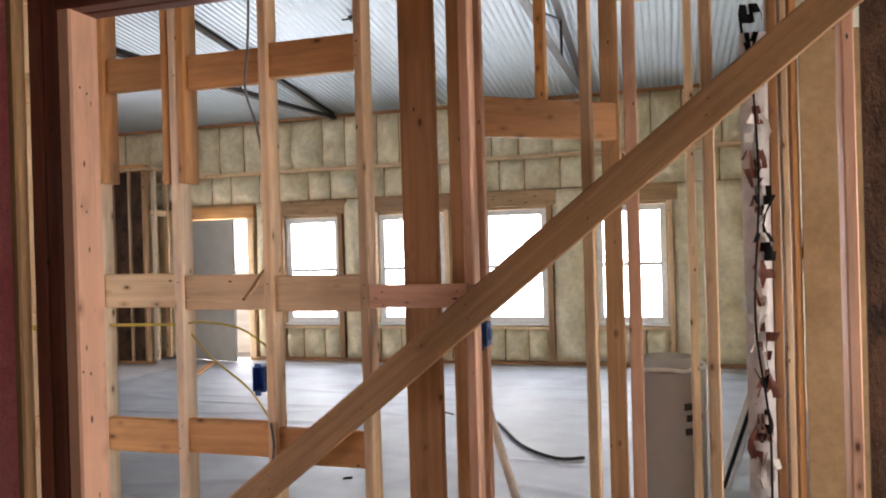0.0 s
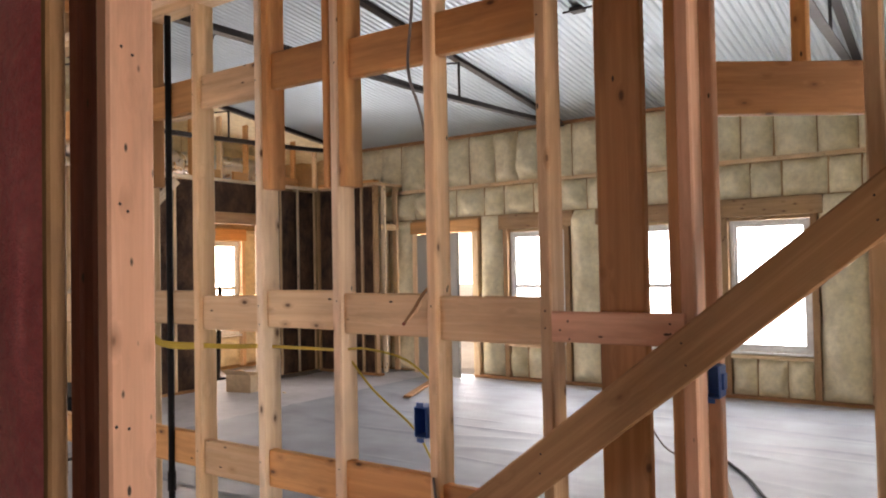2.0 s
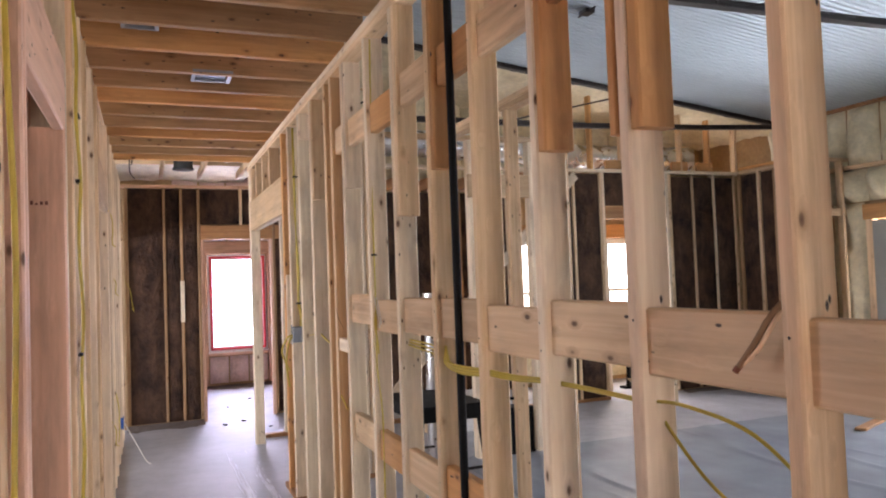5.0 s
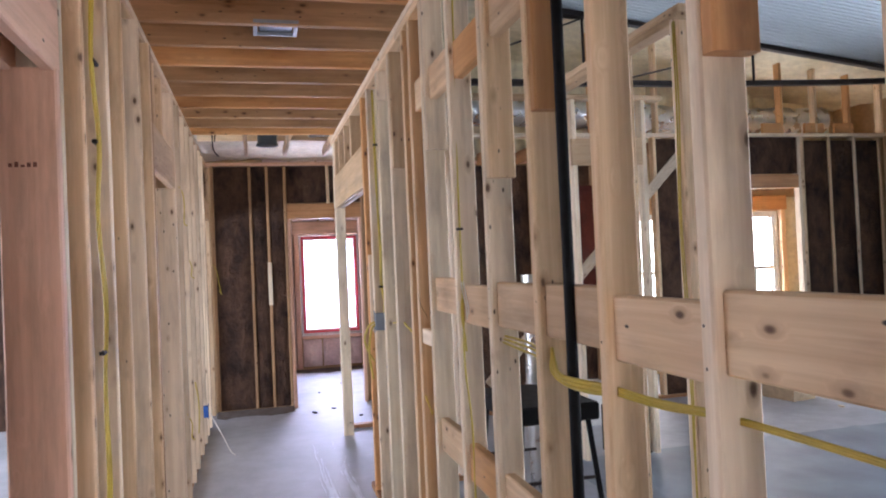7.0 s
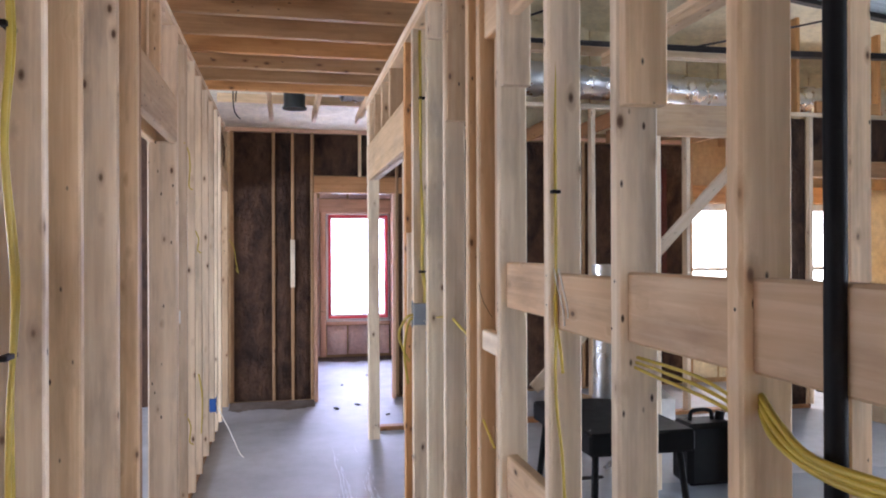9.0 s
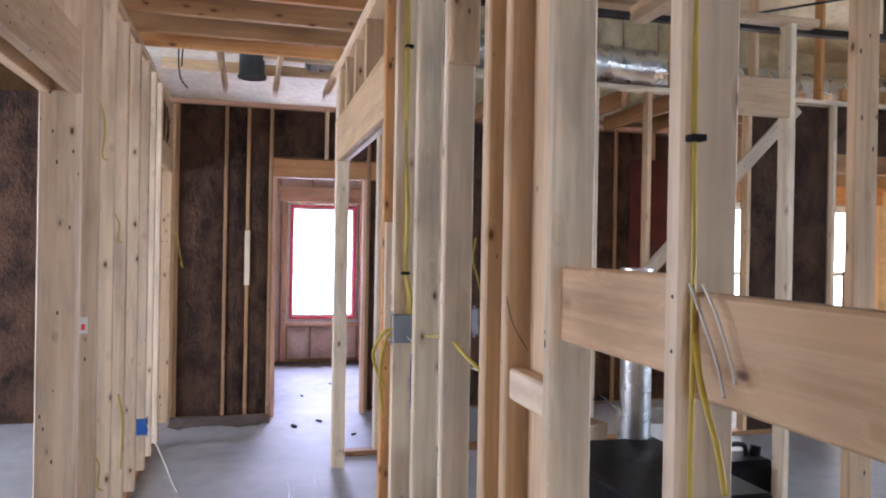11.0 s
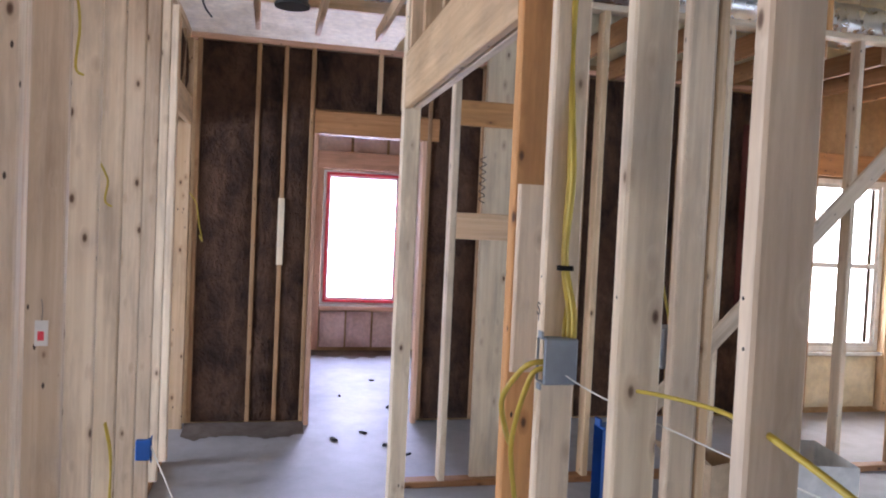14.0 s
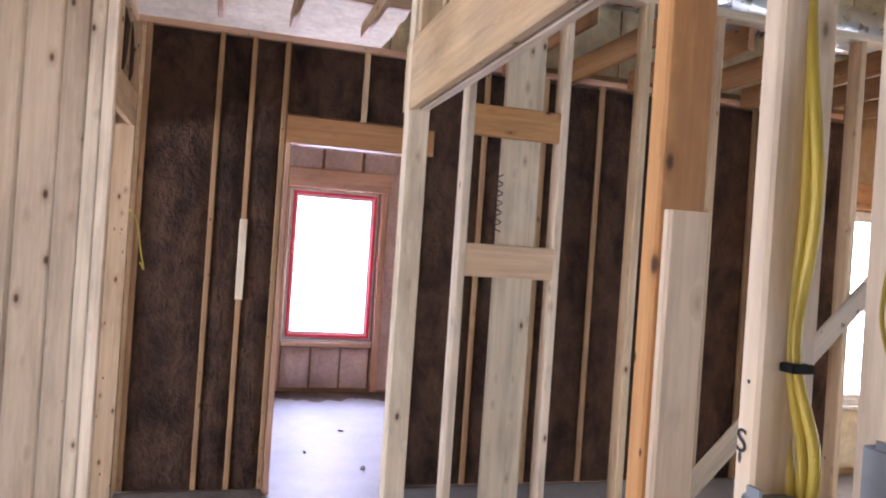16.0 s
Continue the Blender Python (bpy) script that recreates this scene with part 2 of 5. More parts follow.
def concrete():
    m, nt, bsdf, node, link = material("dusty_concrete")
    geo = node("ShaderNodeNewGeometry")
    big = node("ShaderNodeTexNoise", Scale=0.9, Detail=6.0, Roughness=0.6)
    mid = node("ShaderNodeTexNoise", Scale=6.0, Detail=8.0, Roughness=0.7)
    for n in (big, mid):
        link(geo.outputs["Position"], n.inputs["Vector"])
    r = ramp(node, [(0.3, (0.32, 0.325, 0.355)), (0.7, (0.50, 0.505, 0.54))])
    link(big.outputs["Fac"], r.inputs["Fac"])
    r2 = ramp(node, [(0.3, (0.8, 0.8, 0.8)), (0.6, (1.08, 1.08, 1.08))])
    link(mid.outputs["Fac"], r2.inputs["Fac"])
    link(mixc(node, link, 0.8, r.outputs["Color"], r2.outputs["Color"], "MULTIPLY"), bsdf.inputs["Base Color"])
    rr = node("ShaderNodeMapRange")
    rr.inputs["To Min"].default_value, rr.inputs["To Max"].default_value = 0.42, 0.72
    link(mid.outputs["Fac"], rr.inputs["Value"])
    link(rr.outputs[0], bsdf.inputs["Roughness"])
    bsdf.inputs["Specular IOR Level"].default_value = 0.35
    bp = node("ShaderNodeBump", Strength=0.12, Distance=0.01)
    link(mid.outputs["Fac"], bp.inputs["Height"])
    link(bp.outputs[0], bsdf.inputs["Normal"])
    return m


CONCRETE = concrete()
FILM = plain("floor_film", (0.27, 0.295, 0.335), 0.55, 0.0, 0.2, 2.0, 0.05)
FILM.node_tree.nodes["Principled BSDF"].inputs["Specular IOR Level"].default_value = 0.2


# ---- building blocks ----
def obj(name, bm, mat, parent=None, smooth=False, m=None, label=""):
    me = bpy.data.meshes.new(name)
    bm.to_mesh(me)
    bm.free()
    me.materials.append(mat)
    if smooth:
        me.polygons.foreach_set("use_smooth", [True] * len(me.polygons))
    ob = new(name, me)
    if parent:
        ob.parent = parent
    if m is not None:
        ob.matrix_basis = m
    return tagged(ob, label)


def part(name, bm, mat, parent, label="", smooth=False):
    return obj(name, bm, mat, parent, smooth, None, label)


def group_of(name, label, category="", kind="", at=(0, 0, 0), group=""):
    return tagged(obj_empty(name, at), label, category, group, kind)


def obj_empty(name, at):
    e = new(name)
    e.location = at
    e.empty_display_size = 0.1
    return e


def cuboid(bm, x0, x1, y0, y1, z0, z1, bevel=0.0):
    g = bmesh.ops.create_cube(bm, size=1.0, matrix=Matrix.Translation(((x0 + x1) / 2, (y0 + y1) / 2, (z0 + z1) / 2)) @ Matrix.Diagonal((x1 - x0, y1 - y0, z1 - z0, 1)))
    if bevel:
        edges = {e for v in g["verts"] for e in v.link_edges}
        bmesh.ops.bevel(bm, geom=list(edges), offset=bevel, segments=1, affect="EDGES")
    return bm


def block(x0, x1, y0, y1, z0, z1, bevel=0.0):
    return cuboid(bmesh.new(), x0, x1, y0, y1, z0, z1, bevel)


BOARDS = {}


def board_mesh(w, d, length, mat):
    """A sawn board, w by d in section with eased edges, length along z from 0."""
    key = (round(w, 3), round(d, 3), round(length, 3), mat.name)
    if key not in BOARDS:
        e = 0.005
        a, b = w / 2, d / 2
        sec = [(-a + e, -b), (a - e, -b), (a, -b + e), (a, b - e), (a - e, b), (-a + e, b), (-a, b - e), (-a, -b + e)]
        vs = [(x, y, z) for z in (0, length) for x, y in sec]
        fs = [tuple(range(7, -1, -1)), tuple(range(8, 16))] + [(i, (i + 1) % 8, 8 + (i + 1) % 8, 8 + i) for i in range(8)]
        me = bpy.data.meshes.new("board")
        me.from_pydata(vs, [], fs)
        me.materials.append(mat)
        BOARDS[key] = me
    return BOARDS[key]


def stick(name, parent, p, q, w=0.038, d=0.089, mat=None, spin=0.0, label=""):
    """A board from p to q. w lies along world x for an upright board (spin turns it), or level for a lying one; d is the other way."""
    p, q = Vector(p), Vector(q)
    ax = q - p
    z = ax.normalized()
    if abs(z.z) > 0.98:
        x = Vector((1, 0, 0))
    else:
        x = Vector((0, 0, 1)).cross(z).normalized()
    y = z.cross(x)
    x = y.cross(z)
    rot = Matrix((x, y, z)).transposed().to_4x4()
    ob = new(name, board_mesh(w, d, ax.length, mat or PINE))
    ob.parent = parent
    ob.matrix_basis = Matrix.Translation(p) @ rot @ pose(0, 0, 0, 0, 0, spin)
    return tagged(ob, label)


def cord(name, points, r, mat, parent=None, label="", category=""):
    """A cable or pipe through the points, as a smooth tube mesh."""
    pts = [Vector(p) for p in points]
    path = []
    n = len(pts)
    for i in range(n - 1):
        a, b, c, d = pts[max(i - 1, 0)], pts[i], pts[i + 1], pts[min(i + 2, n - 1)]
        for k in range(6):
            t = k / 6
            path.append(0.5 * ((2 * b) + (c - a) * t + (2 * a - 5 * b + 4 * c - d) * t * t + (3 * b - a - 3 * c + d) * t ** 3))
    path.append(pts[-1])
    vs, fs, sides = [], [], 8
    up = Vector((0.31, 0.22, 0.92))
    for i, p in enumerate(path):
        tan = (path[min(i + 1, len(path) - 1)] - path[max(i - 1, 0)]).normalized()
        u = tan.cross(up)
        u = u.normalized() if u.length > 1e-3 else tan.orthogonal().normalized()
        v = tan.cross(u)
        for s in range(sides):
            a = 2 * math.pi * s / sides
            vs.append(p + r * (u * math.cos(a) + v * math.sin(a)))
    for i in range(len(path) - 1):
        for s in range(sides):
            t = (s + 1) % sides
            fs.append((i * sides + s, i * sides + t, (i + 1) * sides + t, (i + 1) * sides + s))
    fs += [tuple(range(sides - 1, -1, -1)), tuple(range((len(path) - 1) * sides, len(path) * sides))]
    me = bpy.data.meshes.new(name)
    me.from_pydata(vs, [], fs)
    me.materials.append(mat)
    me.polygons.foreach_set("use_smooth", [True] * len(me.polygons))
    ob = new(name, me)
    if parent:
        ob.parent = parent
    return tagged(ob, label, category)


def lumpy(u, v, size, depth, seed, nu=9, nv=12, edge=0.35):
    """A pillow-like panel u wide and v high in the xz plane, bulging towards -y by depth, with uneven lumps."""
    vs, fs = [], []
    for j in range(nv + 1):
        for i in range(nu + 1):
            a, b = i / nu, j / nv
            rim = min(1, min(a, 1 - a) / 0.14) ** 0.6 * min(1, min(b, 1 - b) / max(0.05, 0.10 * u / v)) ** 0.6
            n = noise.noise(Vector((a * u * size + seed, b * v * size, seed * 1.7)))
            n2 = noise.noise(Vector((a * u * size * 3 + seed, b * v * size * 3, seed)))
            vs.append((a * u, -depth * (rim * (0.75 + 0.45 * n + 0.2 * n2)), b * v))
    for j in range(nv):
        for i in range(nu):
            k = j * (nu + 1) + i
            fs.append((k, k + 1, k + nu + 2, k + nu + 1))
    return vs, fs


def foam_panel(name, parent, mat, origin, u, v, turn, depth=0.09, seed=0.0):
    """One bay of sprayed foam: a swollen column with pinches and folds, round towards its edges."""
    nu, nv = max(8, int(u / 0.03)), max(6, int(v / 0.05))
    vs, fs = [], []
    for j in range(nv + 1):
        for i in range(nu + 1):
            a, b = i / nu, j / nv
            x, z = a * u, b * v
            wob = 0.10 * noise.noise(Vector((seed, z * 2.3, 1.0)))
            ca = min(1.0, max(0.0, a + wob * math.sin(math.pi * a)))
            side = max(0.0, 1 - abs(2 * ca - 1) ** 2.0) ** 0.8
            ends = min(1, min(z, v - z) / 0.10) ** 0.6 if 0 < j < nv else 0.0
            fold = noise.noise(Vector((seed * 3.1, z * 1.1 + 0.5 * a, 7.0)))
            pinch = 1 - 0.30 * max(0.0, 1 - abs(fold) * 7)
            lump = 0.78 + 0.50 * noise.noise(Vector((x * 3.2 + seed, z * 2.4, seed))) + 0.15 * noise.noise(Vector((x * 9, z * 9, seed))) + 0.05 * noise.noise(Vector((x * 24, z * 24, seed)))
            vs.append((x, -depth * (0.12 + 0.88 * side * ends) * pinch * lump, z))
    for j in range(nv):
        for i in range(nu):
            k = j * (nu + 1) + i
            fs.append((k, k + 1, k + nu + 2, k + nu + 1))
    me = bpy.data.meshes.new(name)
    me.from_pydata(vs, [], fs)
    me.materials.append(mat)
    me.polygons.foreach_set("use_smooth", [True] * len(me.polygons))
    ob = new(name, me)
    ob.parent = parent
    ob.matrix_basis = Matrix.Translation(origin) @ pose(0, 0, 0, 0, 0, turn)
    return tagged(ob)


def lumpy_panel(name, parent, mat, origin, u, v, turn, depth=0.04, size=3.0, seed=0.0, label=""):
    vs, fs = lumpy(u, v, size, depth, seed, max(4, int(u / 0.05)), max(4, int(v / 0.09)))
    me = bpy.data.meshes.new(name)
    me.from_pydata(vs, [], fs)
    me.materials.append(mat)
    me.polygons.foreach_set("use_smooth", [True] * len(me.polygons))
    ob = new(name, me)
    ob.parent = parent
    ob.matrix_basis = Matrix.Translation(origin) @ pose(0, 0, 0, 0, 0, turn)
    return tagged(ob, label)


# ---- ground, floor, roof ----
TOP = 2.745      # top of the partition plates
PLATE = 0.076    # two plates
FACE = 2.58      # hall face of the partition between hall and great room
LEFT = 1.39      # hall face of the wall on the other side

tagged(obj("ground", block(-150, 150, -150, 150, -0.6, -0.12), GROUND), "dry pale ground around the building", "ground", kind="structure")
tagged(obj("floor", block(-13.0, 3.0, -4.0, 9.72, -0.2, 0.0), CONCRETE), "dusty pale grey concrete slab floor", "floor", kind="structure")


def roof_height(y):
    return 3.44 + (9.5 - y) * 0.125 if y > 2.0 else 4.3775 - (2.0 - y) * 0.125


def ribbed(name, x0, x1, y0, y1, mat, lift=0.0, pitch=0.068, amp=0.009):
    vs, fs = [], []
    n = int((x1 - x0) / pitch * 6)
    ys = [y0, y1]
    for i in range(n + 1):
        x = x0 + (x1 - x0) * i / n
        w = amp * math.tanh(2.2 * math.sin(2 * math.pi * x / pitch))
        for y in ys:
            vs.append((x, y, roof_height(y) + w + lift))
    for i in range(n):
        fs.append((2 * i, 2 * i + 1, 2 * i + 3, 2 * i + 2))
    me = bpy.data.meshes.new(name)
    me.from_pydata(vs, [], fs)
    me.materials.append(mat)
    return new(name, me)


tagged(ribbed("roof_deck", -8.2, 3.0, 2.0, 9.75, ROOF), "white ribbed metal roof deck seen from below", "ceiling", kind="structure")
tagged(ribbed("roof_deck", -8.2, 3.0, -4.2, 2.0, ROOF), "white ribbed metal roof deck seen from below", "ceiling", kind="structure")
# the western part of the roof is sprayed with foam
vs, fs = [], []
NX, NY = 60, 110
for j in range(NY + 1):
    for i in range(NX + 1):
        x, y = -13.1 + 4.95 * i / NX, -4.2 + 13.9 * j / NY
        vs.append((x, y, roof_height(y) - 0.05 - 0.09 * abs(noise.noise(Vector((x * 1.7, y * 1.7, 0)))) - 0.03 * noise.noise(Vector((x * 6, y * 6, 3)))))
for j in range(NY):
    for i in range(NX):
        k = j * (NX + 1) + i
        fs.append((k, k + 1, k + NX + 2, k + NX + 1))
me = bpy.data.meshes.new("foam_ceiling")
me.from_pydata(vs, [], fs)
me.materials.append(FOAM)
me.polygons.foreach_set("use_smooth", [True] * len(me.polygons))
tagged(new("foam_ceiling", me), "lumpy cream spray foam under the roof", "ceiling", kind="structure")
for (ya, yb) in ((2.0, 9.75), (-4.2, 2.0)):
    bm = bmesh.new()
    c = [bm.verts.new((x, y, roof_height(y) + h)) for h in (0.03, 0.1) for x, y in ((-13.2, ya), (3.1, ya), (3.1, yb), (-13.2, yb))]
    for f4 in ((0, 1, 2, 3), (7, 6, 5, 4), (0, 4, 5, 1), (1, 5, 6, 2), (2, 6, 7, 3), (3, 7, 4, 0)):
        bm.faces.new([c[i] for i in f4])
    tagged(obj("roof", bm, STEEL), "dark outer roof skin", "roof", kind="structure")


# ---- stud walls ----
def stud_wall(name, label):
    return tagged(obj_empty(name, (0, 0, 0)), label, "wall", kind="structure")


hall_wall = stud_wall("wall_hall_north", "open pine stud partition with blocking between hall and great room")
ST = [0.462, 0.045, -0.352, -0.780, -1.19, -1.597, -2.012, -2.41, -2.80, -3.19, -3.60, -4.0, -4.437, -4.69, -5.25, -5.64, -6.042]
YC = FACE + 0.0445
mats = {0: PINE_PINK, 1: PINE, 2: PINE, 3: PINE_PINK, 4: PINE, 9: PINE, 12: PINE_PALE, 13: PINE, 5: PINE, 7: PINE_PALE, 8: PINE}
for i, x in enumerate(ST):
    stick("stud", hall_wall, (x, YC, 0.038), (x, YC, TOP - PLATE), mat=mats.get(i, PINE_PALE))
# sole and top plates
for a, b in ((-6.5, -3.0), (-3.0, 0.9)):
    stick("sole_plate", hall_wall, (a, YC, 0.019), (b, YC, 0.019), 0.089, 0.038, PINE_BROWN)
for a, b in ((-8.3, -5.0), (-5.0, -1.35)):
    stick("top_plate", hall_wall, (a, YC, TOP - 0.057), (b, YC, TOP - 0.057), 0.089, 0.038, PINE)
    stick("top_plate", hall_wall, (a + 0.003, YC, TOP - 0.019), (b + 0.3, YC, TOP - 0.019), 0.089, 0.038, PINE_PALE)
stick("top_plate", hall_wall, (-1.35, YC, TOP - 0.057), (0.9, YC, TOP - 0.057), 0.089, 0.038, PINE_PINK)
# sister boards on the upper halves
for i, z0, m in ((6, 1.84, PINE_WARM), (7, 1.86, PINE_WARM), (9, 1.93, PINE_WARM), (10, 1.80, PINE), (12, 2.02, PINE_PALE), (14, 2.05, PINE), (15, 2.5, PINE_PALE)):
    s = 1 if i in (6, 7) else 1
    stick("sister_stud", hall_wall, (ST[i] + s * 0.0385, YC + 0.002, z0), (ST[i] + s * 0.0385, YC + 0.002, TOP - PLATE), mat=m)
stick("sister_stud", hall_wall, (ST[6] - 0.04, YC, 1.84), (ST[6] - 0.04, YC, TOP - PLATE), mat=PINE_WARM, w=0.03)
# blocking in three rows
rows = ((2.232, 2.372, 4, 13), (1.322, 1.464, 4, 12), (0.726, 0.866, 4, 12))
for r, (z0, z1, i0, i1) in enumerate(rows):
    for i in range(i0, i1):
        m = (PINE_WARM if r != 1 and i in (4, 5, 6, 8, 10) else PINE)
        dz = 0.012 * math.sin(i * 2.3 + r)
        a, b = ST[i + 1] + 0.019, ST[i] - 0.019
        if i in (6, 7, 9, 10) and r == 0:
            a += 0.0
        stick("blocking", hall_wall, (a, FACE + 0.040, (z0 + z1) / 2 + dz), (b, FACE + 0.040, (z0 + z1) / 2 + dz), 0.038, z1 - z0, m)
stick("face_board", hall_wall, (-1.16, FACE - 0.012, 1.374), (-0.785, FACE - 0.012, 1.374), 0.022, 0.086, PINE_PINK)
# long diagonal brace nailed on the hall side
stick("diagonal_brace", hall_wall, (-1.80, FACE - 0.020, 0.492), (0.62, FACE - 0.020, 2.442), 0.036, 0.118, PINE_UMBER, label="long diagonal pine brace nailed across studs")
# the channel where a cross wall joins
stick("stud", hall_wall, (-4.575, FACE + 0.07, 0.038), (-4.575, FACE + 0.07, TOP - PLATE), 0.17, 0.036, PINE)
stick("ladder_block", hall_wall, (-4.67, FACE + 0.028, 1.205), (-4.457, FACE + 0.028, 1.205), 0.036, 0.07, PINE_PALE)
stick("stud", hall_wall, (-4.846, YC, 0.038), (-4.846, YC, TOP - PLATE), mat=PINE)
stick("stud", hall_wall, (-4.768, FACE + 0.07, 0.038), (-4.768, FACE + 0.07, TOP - PLATE), 0.105, 0.036, PINE)
# wide opening with its header
stick("king_stud", hall_wall, (-6.305, YC, 0.0), (-6.305, YC, TOP - PLATE), 0.045, mat=PINE_WARM)
stick("scab_board", hall_wall, (-6.270, FACE + 0.045, 1.10), (-6.270, FACE + 0.045, 1.61), 0.022, 0.075, PINE_PALE)
stick("post", hall_wall, (-8.17, YC, 0.0), (-8.17, YC, TOP - PLATE), 0.076, 0.089, PINE_PALE, label="pale painted-looking pine post at wide opening")
for y in (FACE + 0.019, FACE + 0.066):
    stick("header", hall_wall, (-8.24, y, 2.215), (-6.33, y, 2.215), 0.037, 0.285, PINE_HONEY if y < 2.62 else PINE_PALE, label="doubled pine header over wide opening")
for x in (-6.9, -7.3, -7.7, -8.05):
    stick("cripple_stud", hall_wall, (x, YC, 2.36), (x, YC, TOP - PLATE), mat=PINE)

# opposite wall of the hall, 2x6 framing round the first doorway
south = stud_wall("wall_hall_south", "open pine stud wall along the hall with doorways")
LC = LEFT - 0.07
for x, m in ((-2.22, PINE), (-3.67, PINE), (-4.06, PINE_PALE), (-4.37, PINE), (-4.82, PINE_PALE), (-5.17, PINE), (-5.21, PINE_BROWN),
             (-6.59, PINE_PALE), (-6.97, PINE_PALE), (-7.36, PINE_PALE), (-7.80, PINE_PALE), (-8.22, PINE_PALE), (-8.55, PINE_PALE), (-8.89, PINE_PALE), (-8.93, PINE)):
    stick("stud", south, (x, LC, 0.038), (x, LC, TOP - PLATE), d=0.14, mat=m)
for x, m in ((-3.37, PINE_PINK), (-3.41, PINE_PALE), (-2.52, PINE_PINK), (-2.48, PINE_PINK), (-6.19, PINE_PALE), (-6.23, PINE_PALE), (-9.70, PINE)):
    stick("jamb_stud", south, (x, LC, 0.0), (x, LC, 2.07 if x in (-3.37, -6.19) else TOP - PLATE), d=0.14, mat=m)
for a, b in ((-3.39, -2.48), (-6.21, -5.19), (-9.72, -8.92)):
    for y in (LEFT - 0.019, LEFT - 0.120):
        stick("header", south, (a, y, 2.18), (b, y, 2.18), 0.037, 0.185 if a < -9 else 0.235, PINE_PINK if a > -4 else PINE)
    n = 2
    for k in range(1, n + 1):
        xx = a + (b - a) * k / (n + 1)
        stick("cripple_stud", south, (xx, LC, 2.30), (xx, LC, TOP - PLATE), mat=PINE)
for a, b in ((-9.76, -6.0), (-6.0, -1.5)):
    stick("top_plate", south, (a, LC, TOP - 0.057), (b, LC, TOP - 0.057), 0.089, 0.038, PINE)
    stick("top_plate", south, (a, LC, TOP - 0.019), (b, LC, TOP - 0.019), 0.089, 0.038, PINE_PALE)
for a, b in ((-5.17, -3.39), (-8.93, -6.21), (-2.50, -1.5)):
    stick("sole_plate", south, (a, LC, 0.019), (b, LC, 0.019), 0.089, 0.038, PINE_BROWN)
for k, (a, b) in enumerate(((-9.70, -9.47), (-9.44, -9.20), (-9.17, -8.95))):
    lumpy_panel("wool_batt", south, INSUL, (b, LEFT - 0.05, 2.28), b - a, 0.385, 180, 0.035, 3.5, 310 + k)
# doorway out of the first room
stick("jamb_stud", south, (-1.39, 1.397, 0.0), (-1.39, 1.397, 2.112), 0.038, 0.089, PINE_PINK)
# king studs and header in dark pine, their shade put into the colour
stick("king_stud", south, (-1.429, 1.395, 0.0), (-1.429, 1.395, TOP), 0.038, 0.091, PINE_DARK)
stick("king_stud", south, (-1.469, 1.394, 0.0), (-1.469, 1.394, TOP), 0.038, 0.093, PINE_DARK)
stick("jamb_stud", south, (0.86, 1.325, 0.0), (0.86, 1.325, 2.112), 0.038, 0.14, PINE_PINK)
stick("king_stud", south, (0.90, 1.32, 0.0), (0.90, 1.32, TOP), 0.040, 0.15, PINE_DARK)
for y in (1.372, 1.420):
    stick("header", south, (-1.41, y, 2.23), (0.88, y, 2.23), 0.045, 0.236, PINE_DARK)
# umber instead of pale pine: the strip's shadow is in its colour
stick("furring", south, (-1.502, 1.329, 0.0), (-1.502, 1.329, TOP), 0.024, 0.035, PINE_UMBER)
for k in range(1):
    x1 = -1.53 - 0.40 * k
    lumpy_panel("rosy_batt", south, BATT, (x1 - 0.39, 1.345, 0.02), 0.405, 2.7, 0, 0.045, 3.0, 5.0 + k)
    stick("stud", south, (x1 - 0.41, 1.33, 0.0), (x1 - 0.41, 1.33, TOP - PLATE), 0.036, 0.12, PINE_PINK)
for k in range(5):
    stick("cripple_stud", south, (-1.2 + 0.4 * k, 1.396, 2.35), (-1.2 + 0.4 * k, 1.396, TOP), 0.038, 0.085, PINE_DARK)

# joists over the hall
joists = tagged(obj_empty("hall_ceiling_joists", (0, 0, 0)), "row of pine ceiling joists across the hall", "ceiling", kind="structure")
k = 0
for x in [-8.12] + [-7.78 + 0.388 * i for i in range(24)]:
    stick("joist", joists, (x, -0.8, TOP + 0.1175), (x, FACE + 0.085, TOP + 0.1175), 0.038, 0.235, PINE_TAN if k % 3 else PINE_WARM)
    k += 1
tagged(obj("attic_floor", block(-8.14, 1.25, -0.8, FACE + 0.08, TOP + 0.24, TOP + 0.258), OSB), "plywood deck laid on the hall joists", "ceiling", kind="structure")
# framing above the end of the hall
loft = tagged(obj_empty("hall_end_framing", (0, 0, 0)), "light framing above the end of the hall", "ceiling", kind="structure")
for y in (1.80, 2.22, 2.66):
    stick("joist", loft, (-9.9, y, 2.86), (-8.2, y, 2.86), 0.038, 0.089, PINE)
stick("cross_board", loft, (-9.6, 1.3, 2.98), (-9.6, 3.2, 2.98), 0.038, 0.089, PINE)
stick("cross_board", loft, (-8.9, 2.1, 2.93), (-8.9, 3.2, 2.93), 0.038, 0.06, PINE_PALE)


